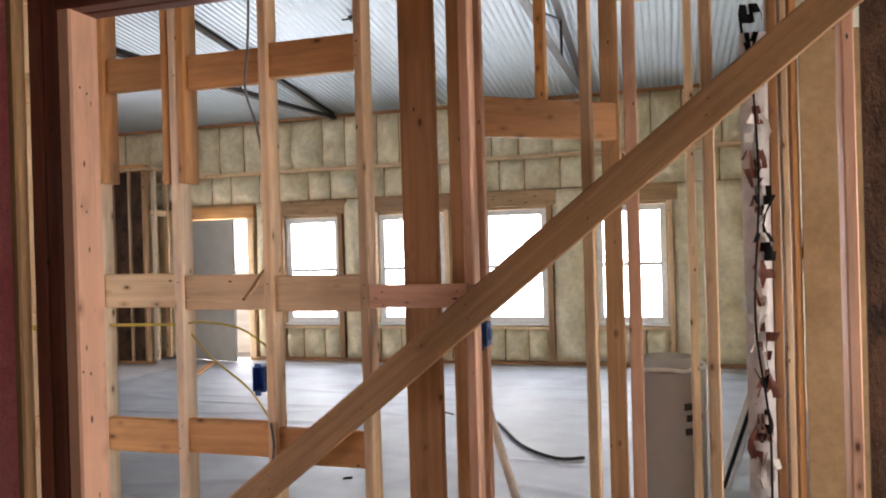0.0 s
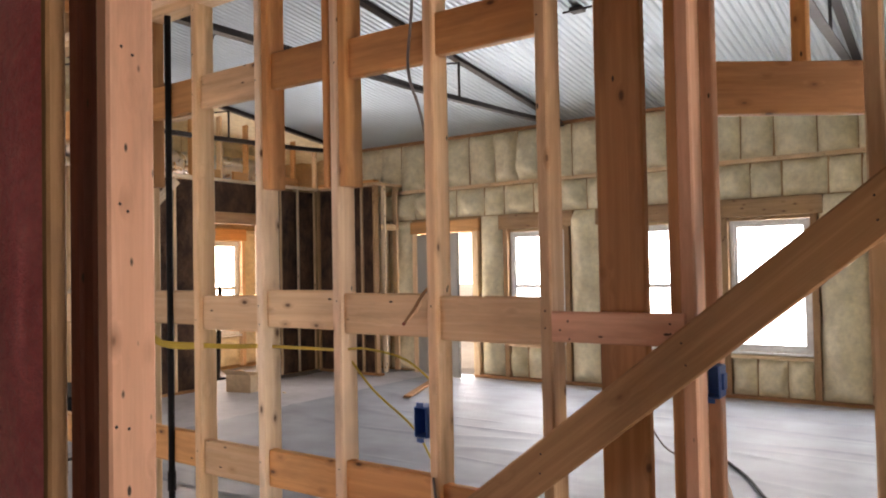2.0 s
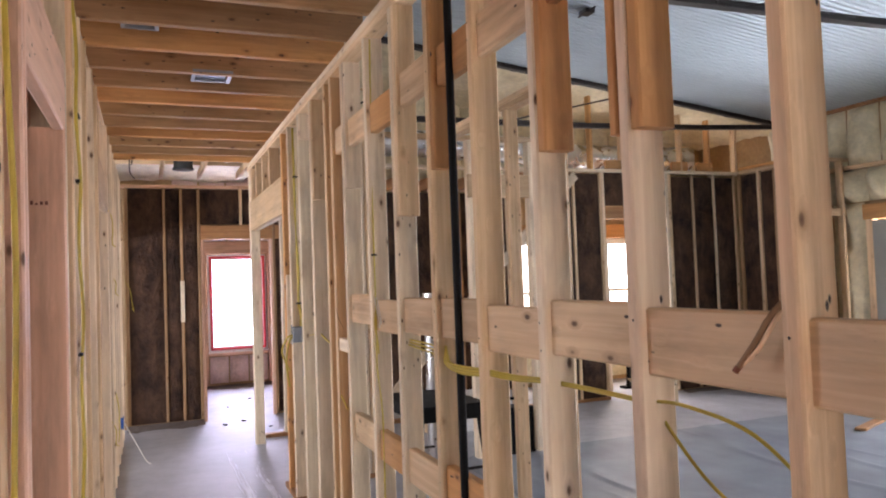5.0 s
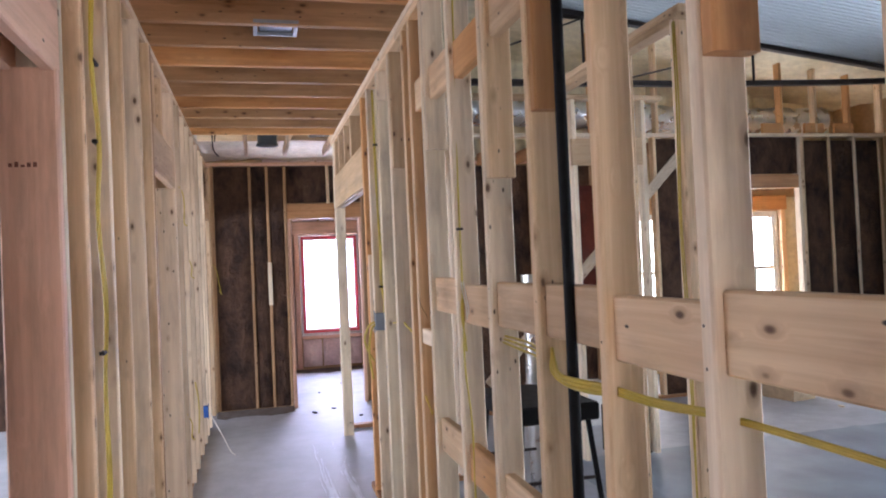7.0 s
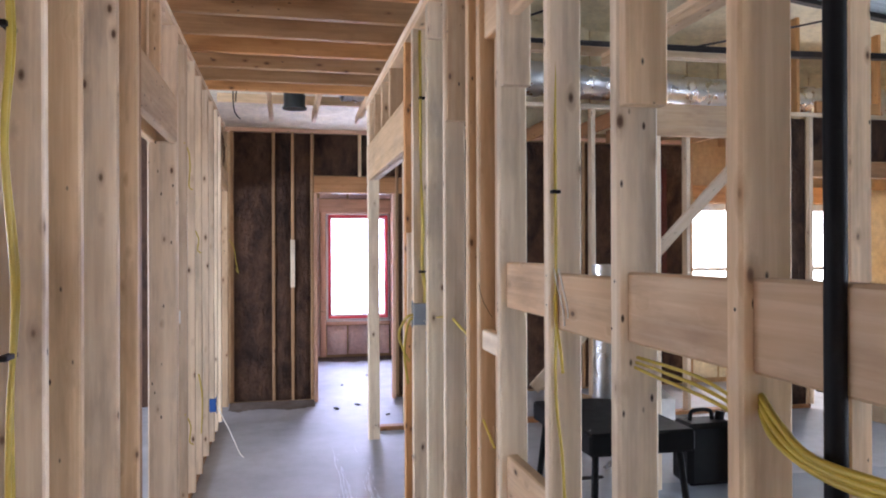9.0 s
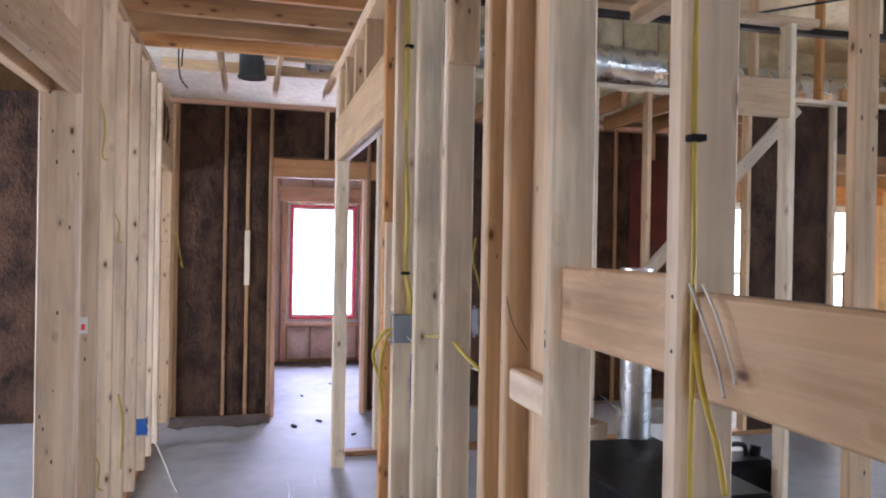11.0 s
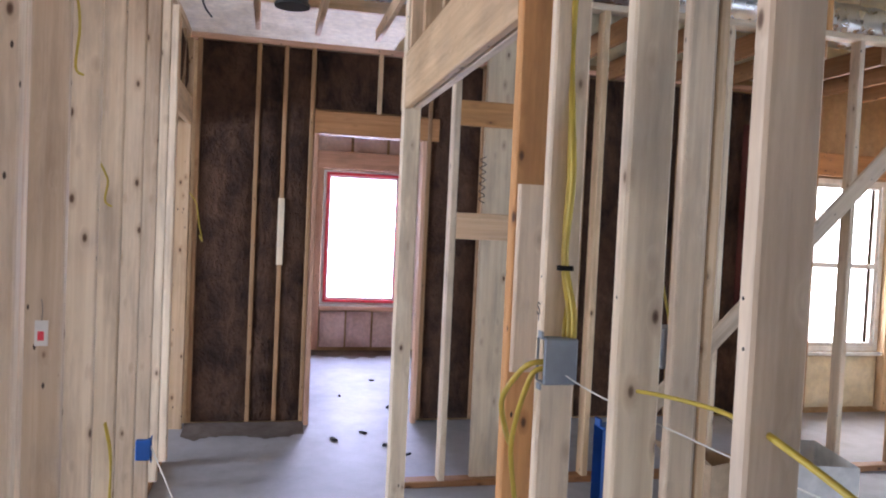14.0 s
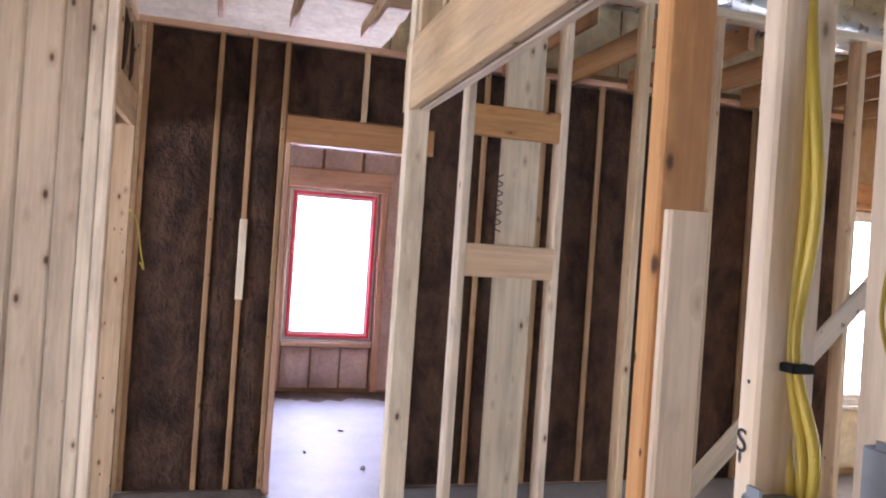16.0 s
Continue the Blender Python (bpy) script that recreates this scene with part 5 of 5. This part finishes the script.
# torn sheeting and cables bunched at the end of the return wall
scrap = group_of("torn_sheeting", "torn white plastic sheeting hanging with black cables", "plastic sheeting")
lumpy_panel("foam_strip", scrap, SHEETING, (0.235, 3.57, 0.02), 0.12, 2.45, 0, 0.06, 14.0, 44)
for k in range(12):
    vs, fs = [], []
    z0, z1 = 0.05 + 0.20 * k, 0.38 + 0.20 * k
    for j in range(9):
        z = z0 + (z1 - z0) * j / 8
        for i in range(7):
            u = i / 6
            w = 0.11 * (0.6 + 0.4 * math.sin(k * 1.9 + j * 0.9))
            vs.append((0.295 + 0.02 * math.sin(k * 2.1) + w * (u - 0.5) + 0.02 * noise.noise(Vector((u * 4, z * 9, k))), 3.515 - 0.025 * noise.noise(Vector((u * 5 + k, z * 8, 2))) - 0.008 * math.sin(u * 9 + j), z))
    for j in range(8):
        for i in range(6):
            q = j * 7 + i
            if noise.noise(Vector((i * 0.7, j * 0.9, k * 3.3))) > 0.06:
                fs.append((q, q + 1, q + 8, q + 7))
    me = bpy.data.meshes.new("sheet_scrap")
    me.from_pydata(vs, [], fs)
    me.materials.append(PAPER if k % 4 == 1 else BLACK if k % 4 == 3 else PINE_DARK)
    me.polygons.foreach_set("use_smooth", [True] * len(me.polygons))
    o = new("sheet_scrap", me)
    o.parent = scrap
for k in range(1):
    cord("hanging_cable", [(0.27 + 0.03 * k, 3.47, 2.4 - 0.1 * k), (0.29 - 0.02 * k, 3.44, 1.8), (0.26 + 0.03 * k, 3.42, 1.2), (0.31 - 0.02 * k, 3.43, 0.7), (0.30 + 0.02 * k, 3.45, 0.02)], 0.005, BLACK, scrap)


def work_table(x, y, w=0.75, d=0.5, h=0.72):
    g = group_of("work_table", "black folding work table with steel legs", "table", at=(x, y, 0))
    part("tabletop", block(-w / 2, w / 2, -d / 2, d / 2, h - 0.10, h, 0.012), BLACK, g)
    for sx in (-1, 1):
        for sy in (-1, 1):
            cord("leg", [(sx * (w / 2 - 0.06), sy * (d / 2 - 0.05), h - 0.1), (sx * (w / 2 + 0.02), sy * (d / 2), 0.0)], 0.016, BLACK, g)
        cord("stretcher", [(sx * (w / 2 - 0.02), -d / 2 + 0.03, 0.3), (sx * (w / 2 - 0.02), d / 2 - 0.03, 0.3)], 0.01, STEEL, g)
    return g


work_table(-5.55, 3.45)
can = group_of("jerry_can", "black plastic fuel can on the floor", "can", at=(-6.6, 4.6, 0))
part("body", block(-0.12, 0.12, -0.17, 0.17, 0, 0.40, 0.03), BLACK, can)
cord("handle", [(0, -0.10, 0.40), (0, -0.08, 0.46), (0, 0.04, 0.46), (0, 0.06, 0.40)], 0.014, BLACK, can)
cord("spout", [(0, 0.11, 0.39), (0, 0.12, 0.45)], 0.03, BLACK, can)

duct = group_of("metal_duct", "upright galvanised duct length standing on the floor", "duct", at=(-5.95, 3.62, 0))
bm = bmesh.new()
bmesh.ops.create_cone(bm, cap_ends=False, segments=28, radius1=0.065, radius2=0.065, depth=1.40, matrix=Matrix.Translation((0, 0, 0.70)))
part("pipe", bm, GALV, duct, smooth=True)
for z in (0.03, 0.7, 1.41):
    bm = bmesh.new()
    bmesh.ops.create_cone(bm, cap_ends=False, segments=28, radius1=0.071, radius2=0.071, depth=0.045, matrix=Matrix.Translation((0, 0, z)))
    part("collar", bm, GALV, duct, smooth=True)


def flex_duct(points, r, label):
    g = group_of("flexible_duct", label, "duct")
    pts = [Vector(p) for p in points]
    vs, fs, n, sides = [], [], 70, 18
    for i in range(n + 1):
        t = i / n * (len(pts) - 1)
        k = min(int(t), len(pts) - 2)
        p = pts[k].lerp(pts[k + 1], t - k)
        tan = (pts[k + 1] - pts[k]).normalized()
        u = tan.cross(Vector((0, 0, 1))).normalized()
        v = u.cross(tan)
        rr = r * (1 + 0.05 * math.sin(i * 2.1) + 0.06 * noise.noise(Vector((i * 0.4, 0, 0))))
        for s in range(sides):
            a = 2 * math.pi * s / sides
            q = rr * (1 + 0.05 * noise.noise(Vector((math.cos(a) * 3, math.sin(a) * 3, i * 0.7))))
            vs.append(p + q * (u * math.cos(a) + v * math.sin(a)))
    for i in range(n):
        for s in range(sides):
            fs.append((i * sides + s, i * sides + (s + 1) % sides, (i + 1) * sides + (s + 1) % sides, (i + 1) * sides + s))
    me = bpy.data.meshes.new("sleeve")
    me.from_pydata(vs, [], fs)
    me.materials.append(GALV)
    me.polygons.foreach_set("use_smooth", [True] * len(me.polygons))
    o = new("sleeve", me)
    o.parent = g
    return g


flex_duct([(-9.3, 3.6, 3.25), (-9.4, 5.5, 3.22), (-9.4, 7.2, 3.12), (-9.3, 8.9, 3.12)], 0.17, "shiny foil flexible duct lying above the rooms")
flex_duct([(-9.3, 3.1, 3.05), (-9.25, 2.75, 3.02), (-9.2, 2.45, 3.0)], 0.09, "crumpled foil duct end above the hall")


def round_box(x, y, z, label, r=0.085):
    g = group_of("ceiling_light_box", label, "fixture box", at=(x, y, z))
    for nm, r_, z0, z1, mt in (("housing", r, 0.0, 0.17, CAN), ("rim", r + 0.012, -0.012, 0.006, CAN), ("cap", r * 0.7, 0.17, 0.19, GALV)):
        bm = bmesh.new()
        bmesh.ops.create_cone(bm, cap_ends=True, segments=28, radius1=r_, radius2=r_, depth=z1 - z0, matrix=Matrix.Translation((0, 0, (z0 + z1) / 2)))
        part(nm, bm, mt, g)
    return g


CAN = plain("dark_grey_can", (0.075, 0.10, 0.12), 0.4, 0.3)


def ceiling_box(x, y, z, label, s=0.16):
    g = group_of("ceiling_light_box", label, "fixture box", at=(x, y, z))
    part("housing", block(-s / 2, s / 2, -s / 2, s / 2, 0, 0.14, 0.006), CAN, g)
    part("rim", frame_flat(s + 0.05, 0.02), GREYBOX, g)
    return g


def frame_flat(s, t):
    bm = bmesh.new()
    for x0, x1, y0, y1 in ((-s / 2, s / 2, -s / 2, -s / 2 + t), (-s / 2, s / 2, s / 2 - t, s / 2), (-s / 2, -s / 2 + t, -s / 2 + t, s / 2 - t), (s / 2 - t, s / 2, -s / 2 + t, s / 2 - t)):
        cuboid(bm, x0, x1, y0, y1, -0.012, 0.004)
    return bm


round_box(-9.25, 2.02, 2.84, "dark round recessed light can between the end joists", 0.10)
ceiling_box(-5.15, 2.00, TOP + 0.02, "grey recessed light housing between hall joists", 0.17)
ceiling_box(-4.40, 1.62, TOP + 0.05, "small grey housing between hall joists", 0.12)
cable([(-8.6, 1.6, 3.2), (-8.9, 1.5, 2.98), (-9.2, 1.48, 2.80), (-9.4, 1.52, 2.75)], BLACK, "black cable drooping above the hall end", 0.006)
cable([(-8.5, 1.7, 3.2), (-8.8, 1.55, 3.05), (-9.1, 1.5, 2.85)], BLACK, "black cable drooping above the hall end", 0.006)


def carton(x, y, w, d, h, turn, label):
    g = group_of("carton", label, "box", at=(x, y, 0))
    bm = block(-w / 2, w / 2, -d / 2, d / 2, 0, h, 0.003)
    for f in list(bm.faces):
        if f.normal.z > 0.9 and f.calc_area() > 0.3 * w * d:
            bmesh.ops.inset_region(bm, faces=[f], thickness=0.006)
            for v in f.verts:
                v.co.z -= h * 0.6
    part("body", bm, CARD if w < 0.5 else PAPER, g)
    bm = block(-w / 2, w / 2, 0, 0.004, 0, d * 0.45)
    bmesh.ops.rotate(bm, verts=bm.verts, matrix=Matrix.Rotation(radians(55), 3, "X"))
    bmesh.ops.translate(bm, verts=bm.verts, vec=(0, -d / 2, h))
    part("flap", bm, CARD if w < 0.5 else INK, g)
    g.rotation_euler = (0, 0, radians(turn))
    return g


carton(-7.95, 4.28, 0.34, 0.28, 0.30, 20, "open brown cardboard carton on the floor")
carton(-7.82, 4.80, 0.50, 0.38, 0.34, -15, "tall white printed carton on the floor")
carton(-7.9, 7.1, 0.40, 0.30, 0.22, 10, "small carton by the far doorway")


# sprinkler heads and junction boxes under the deck
def junction(x, y):
    g = group_of("deck_junction_box", "small dark junction box under the roof deck", "fixture box", group="boxes under the deck", at=(x, y, roof_height(y) - 0.035))
    part("box", block(-0.06, 0.06, -0.05, 0.05, -0.02, 0.02, 0.004), STEEL, g)
    cord("conduit", [(-0.14, 0, 0.0), (-0.06, 0, 0.0)], 0.01, STEEL, g)
    cord("conduit", [(0.06, 0, 0.0), (0.14, 0, 0.0)], 0.01, STEEL, g)


for x, y in ((-4.9, 5.0), (-2.6, 4.8), (-2.9, 6.6), (-6.4, 5.4)):
    junction(x, y)


# wrinkled film laid over the great room floor
def floor_film(x0, x1, y0, y1, seed, label):
    nx, ny = int((x1 - x0) / 0.12), int((y1 - y0) / 0.016)
    vs, fs = [], []
    for j in range(ny + 1):
        for i in range(nx + 1):
            x, y = x0 + (x1 - x0) * i / nx, y0 + (y1 - y0) * j / ny
            wv = noise.noise(Vector((x * 0.35 + seed, y * 1.4 + 0.25 * math.sin(x * 0.8), seed)))
            ridge = max(0.0, 1 - abs(wv) * 14)
            for k, fold in enumerate((4.35, 4.72, 5.25, 5.62, 6.3, 7.05, 7.9, 8.6)):
                run = noise.noise(Vector((x * 0.5, fold * 3, seed + 4)))
                if run > 0.10:
                    ridge = max(ridge, 0.5 - abs(y - fold - 0.10 * math.sin(x * 0.6 + fold * 3) - 0.03 * math.sin(x * 2.3 + fold)) / 0.07)
            vs.append((x, y, 0.005 + 0.010 * ridge + 0.003 * noise.noise(Vector((x * 3, y * 6, seed)))))
    for j in range(ny):
        for i in range(nx):
            k = j * (nx + 1) + i
            fs.append((k, k + 1, k + nx + 2, k + nx + 1))
    me = bpy.data.meshes.new("floor_film")
    me.from_pydata(vs, [], fs)
    me.materials.append(FILM)
    me.polygons.foreach_set("use_smooth", [True] * len(me.polygons))
    tagged(new("floor_film", me), label, "floor covering", kind="structure")


floor_film(-6.6, 0.8, 4.0, 9.2, 3.0, "pale wrinkled protective film on the great room floor")

# ---- outdoors ----
def tree(x, y, h, seed):
    rng = random.Random(seed)
    g = group_of("tree", "green broad-leaved tree in the yard", "tree", group="trees in the yard", at=(x, y, -0.12))
    vs, fs = [], []
    cord("trunk", [(0, 0, 0), (0.1, 0.05, h * 0.3), (0.05, -0.1, h * 0.6)], h * 0.022, BARK, g)
    for k in range(5):
        a = rng.uniform(0, 6.28)
        cord("limb", [(0.05, 0, h * (0.3 + 0.06 * k)), (math.cos(a) * h * 0.15, math.sin(a) * h * 0.15, h * (0.5 + 0.06 * k))], h * 0.009, BARK, g)
    for k in range(1500):
        a, r = rng.uniform(0, 6.28), h * 0.30 * rng.random() ** 0.5
        z = h * (0.35 + 0.62 * rng.random())
        r *= math.sin(math.pi * min(1, max(0.08, (z / h - 0.3) / 0.72))) ** 0.6
        p = Vector((r * math.cos(a), r * math.sin(a), z))
        s = h * rng.uniform(0.012, 0.03)
        u = Vector((rng.gauss(0, 1), rng.gauss(0, 1), rng.gauss(0, 1))).normalized()
        v = u.orthogonal().normalized()
        b = len(vs)
        vs += [p + s * u, p + s * 0.5 * v, p - s * u, p - s * 0.5 * v]
        fs.append((b, b + 1, b + 2, b + 3))
    me = bpy.data.meshes.new("crown")
    me.from_pydata(vs, [], fs)
    me.materials.append(LEAF)
    c = new("crown", me)
    c.parent = g
    return g


for i, (x, y, h) in enumerate(((4, 34, 8), (-3, 40, 9), (-14, 38, 9), (-24, 42, 10), (12, 40, 9))):
    tree(x, y, h, 40 + i)


# bright hazy distance beyond the yard
HAZE, _nt, _b, _n, _l = material("bright_haze")
_b.inputs["Base Color"].default_value = (0.8, 0.8, 0.78, 1)
_b.inputs["Emission Color"].default_value = (1.0, 0.98, 0.94, 1)
_b.inputs["Emission Strength"].default_value = 1.6
tagged(obj("backdrop", block(-90, 90, 62, 62.5, -0.2, 38), HAZE), "bright hazy sky beyond the yard", "backdrop", kind="structure")


# whitish smears and small scraps on the floor
def smear(x0, x1, y0, y1, seed):
    vs, fs = [], []
    nx, ny = 260, 60
    for j in range(ny + 1):
        for i in range(nx + 1):
            x, y = x0 + (x1 - x0) * i / nx, y0 + (y1 - y0) * j / ny
            vs.append((x, y + 0.02 * noise.noise(Vector((x * 3, seed, 0))), 0.004 + 0.001 * noise.noise(Vector((x * 9, y * 9, seed)))))
    for j in range(ny):
        for i in range(nx):
            a, b = i / nx - 0.5, j / ny - 0.5
            n = noise.noise(Vector((a * 6, b * 6.7, seed))) + 0.6 * noise.noise(Vector((a * 27, b * 9.6, seed + 5))) + 0.35 * noise.noise(Vector((a * 80, b * 40, seed)))
            if n + 0.55 - 1.5 * abs(a) - 1.3 * abs(b) > 0.12:
                k = j * (nx + 1) + i
                fs.append((k, k + 1, k + nx + 2, k + nx + 1))
    me = bpy.data.meshes.new("plaster_smear")
    me.from_pydata(vs, [], fs)
    me.materials.append(WHITISH)
    tagged(new("plaster_smear", me), "whitish smear on the hall floor", "stain", kind="structure")


smear(-8.0, -4.6, 2.25, 2.35, 2.0)
smear(-7.95, -5.2, 2.42, 2.50, 3.4)


def foot_shade_strip(x, ya, yb, width, seed):
    """Brown strip standing in for the shade along a wall foot at x, thinning out unevenly over the floor."""
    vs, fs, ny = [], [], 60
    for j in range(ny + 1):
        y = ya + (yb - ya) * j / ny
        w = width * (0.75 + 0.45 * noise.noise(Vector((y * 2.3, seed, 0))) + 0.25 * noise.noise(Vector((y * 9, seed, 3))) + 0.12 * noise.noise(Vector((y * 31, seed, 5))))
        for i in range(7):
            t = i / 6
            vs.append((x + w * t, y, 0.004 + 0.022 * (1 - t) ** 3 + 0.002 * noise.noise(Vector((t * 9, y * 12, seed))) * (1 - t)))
    for j in range(ny):
        for i in range(6):
            k = j * 7 + i
            fs.append((k, k + 1, k + 8, k + 7))
    me = bpy.data.meshes.new("wool_dust")
    me.from_pydata(vs, [], fs)
    me.materials.append(FOOT_SHADE)
    me.polygons.foreach_set("use_smooth", [True] * len(me.polygons))
    tagged(new("wool_dust", me), "brown strip painted as shade along the wall foot", "stain", kind="structure")


foot_shade_strip(-9.74, 1.40, 2.21, 0.34, 3.0)
foot_shade_strip(-12.66, 2.0, 4.0, 0.40, 7.0)
foot_shade_strip(-8.40, 7.88, 8.90, 0.22, 9.0)


def scrap_bit(x, y, s, turn, mat=None):
    g = group_of("floor_scrap", "small dark scrap lying on the concrete", "scrap", group="scraps on the floor", at=(x, y, 0))
    bm = block(-s, s, -s * 0.4, s * 0.4, 0.0, s * 0.5, s * 0.1)
    for v in bm.verts:
        v.co += Vector((0.1 * s * math.sin(v.co.y * 90), 0.15 * s * math.cos(v.co.x * 70), 0))
    part("chip", bm, mat or BLACK, g)
    g.rotation_euler = (0, 0, radians(turn))


for k, (x, y) in enumerate(((-10.6, 2.55), (-9.5, 2.62), (-9.2, 2.75), (-9.0, 2.85), (-10.2, 2.9), (-9.35, 2.4), (-11.2, 2.9))):
    scrap_bit(x, y, 0.022 + 0.006 * (k % 3), 40 * k)
for k, (x, y) in enumerate(((-2.2, 4.6), (-3.4, 3.4), (-2.9, 5.9), (-7.3, 7.2))):
    scrap_bit(x, y, 0.03, 25 + 50 * k, PINE_PALE if k % 2 else BLACK)

# pencilled marks on the studs
def pencil(text, size, m, label):
    cu = bpy.data.curves.new("pencil_mark", "FONT")
    cu.body, cu.size, cu.extrude = text, size, 0.0003
    cu.materials.append(INK)
    o = new("pencil_mark", cu)
    o.parent = hall_wall
    o.matrix_basis = m
    return tagged(o, label)


pencil("S", 0.044, pose(-6.056, FACE - 0.002, 1.285, 90, 0, 0), "pencilled letter on a stud edge")

cord("wire", [(-4.66, FACE - 0.003, 1.40), (-4.645, FACE - 0.006, 1.385), (-4.62, FACE + 0.0, 1.34), (-4.585, FACE + 0.02, 1.29)], 0.0009, BLACK, None, "thin black wire end hanging on a stud", "wire")
# a pencilled squiggle on the far flat board
cord("pencil_squiggle", [(W2 - 0.040, 3.10 + 0.018 * (-1) ** k, 1.62 + 0.022 * k) for k in range(13)], 0.0025, INK, west, "pencilled squiggle on the board")

# grade stamps on the lumber, too worn to read
def stamp(parent, m, n, w, h, mat=INK):
    bm = bmesh.new()
    for k in range(n):
        cuboid(bm, k * w / n, (k + 0.62) * w / n, -0.0008, 0.0, 0.0, h * (0.7 + 0.3 * math.sin(k * 2.2)))
    o = part("grade_stamp", bm, mat, parent, "worn brown ink grade stamp")
    o.matrix_basis = m


stamp(south, pose(-3.3505, 1.275, 1.82, 0, 0, 90), 5, 0.07, 0.014, PINE_DARK)

loose = group_of("loose_board", "long brown board lying on the floor by the entrance door", "board")
stick("board", loose, (-5.65, 7.62, 0.034), (-6.22, 9.05, 0.034), 0.10, 0.024, PINE_BROWN)
prop = group_of("black_board", "narrow black board leaning in the far room", "board")
stick("plank", prop, (-9.05, 7.55, 0.0), (-9.35, 7.85, 1.3), 0.04, 0.24, BLACK)
part("base_shoe", block(-9.12, -8.98, 7.45, 7.65, 0.0, 0.03, 0.004), BLACK, prop)

pole = group_of("leaning_pipe", "pale plastic pipe leaning against the pantry stud", "pipe")
cord("pipe", [(-0.625, 3.20, 0.02), (-0.75, 3.18, 0.44), (-0.885, 3.16, 0.90)], 0.020, CABLE_W, pole)
cord("pipe_collar", [(-0.637, 3.198, 0.06), (-0.655, 3.195, 0.12)], 0.024, CABLE_W, pole)
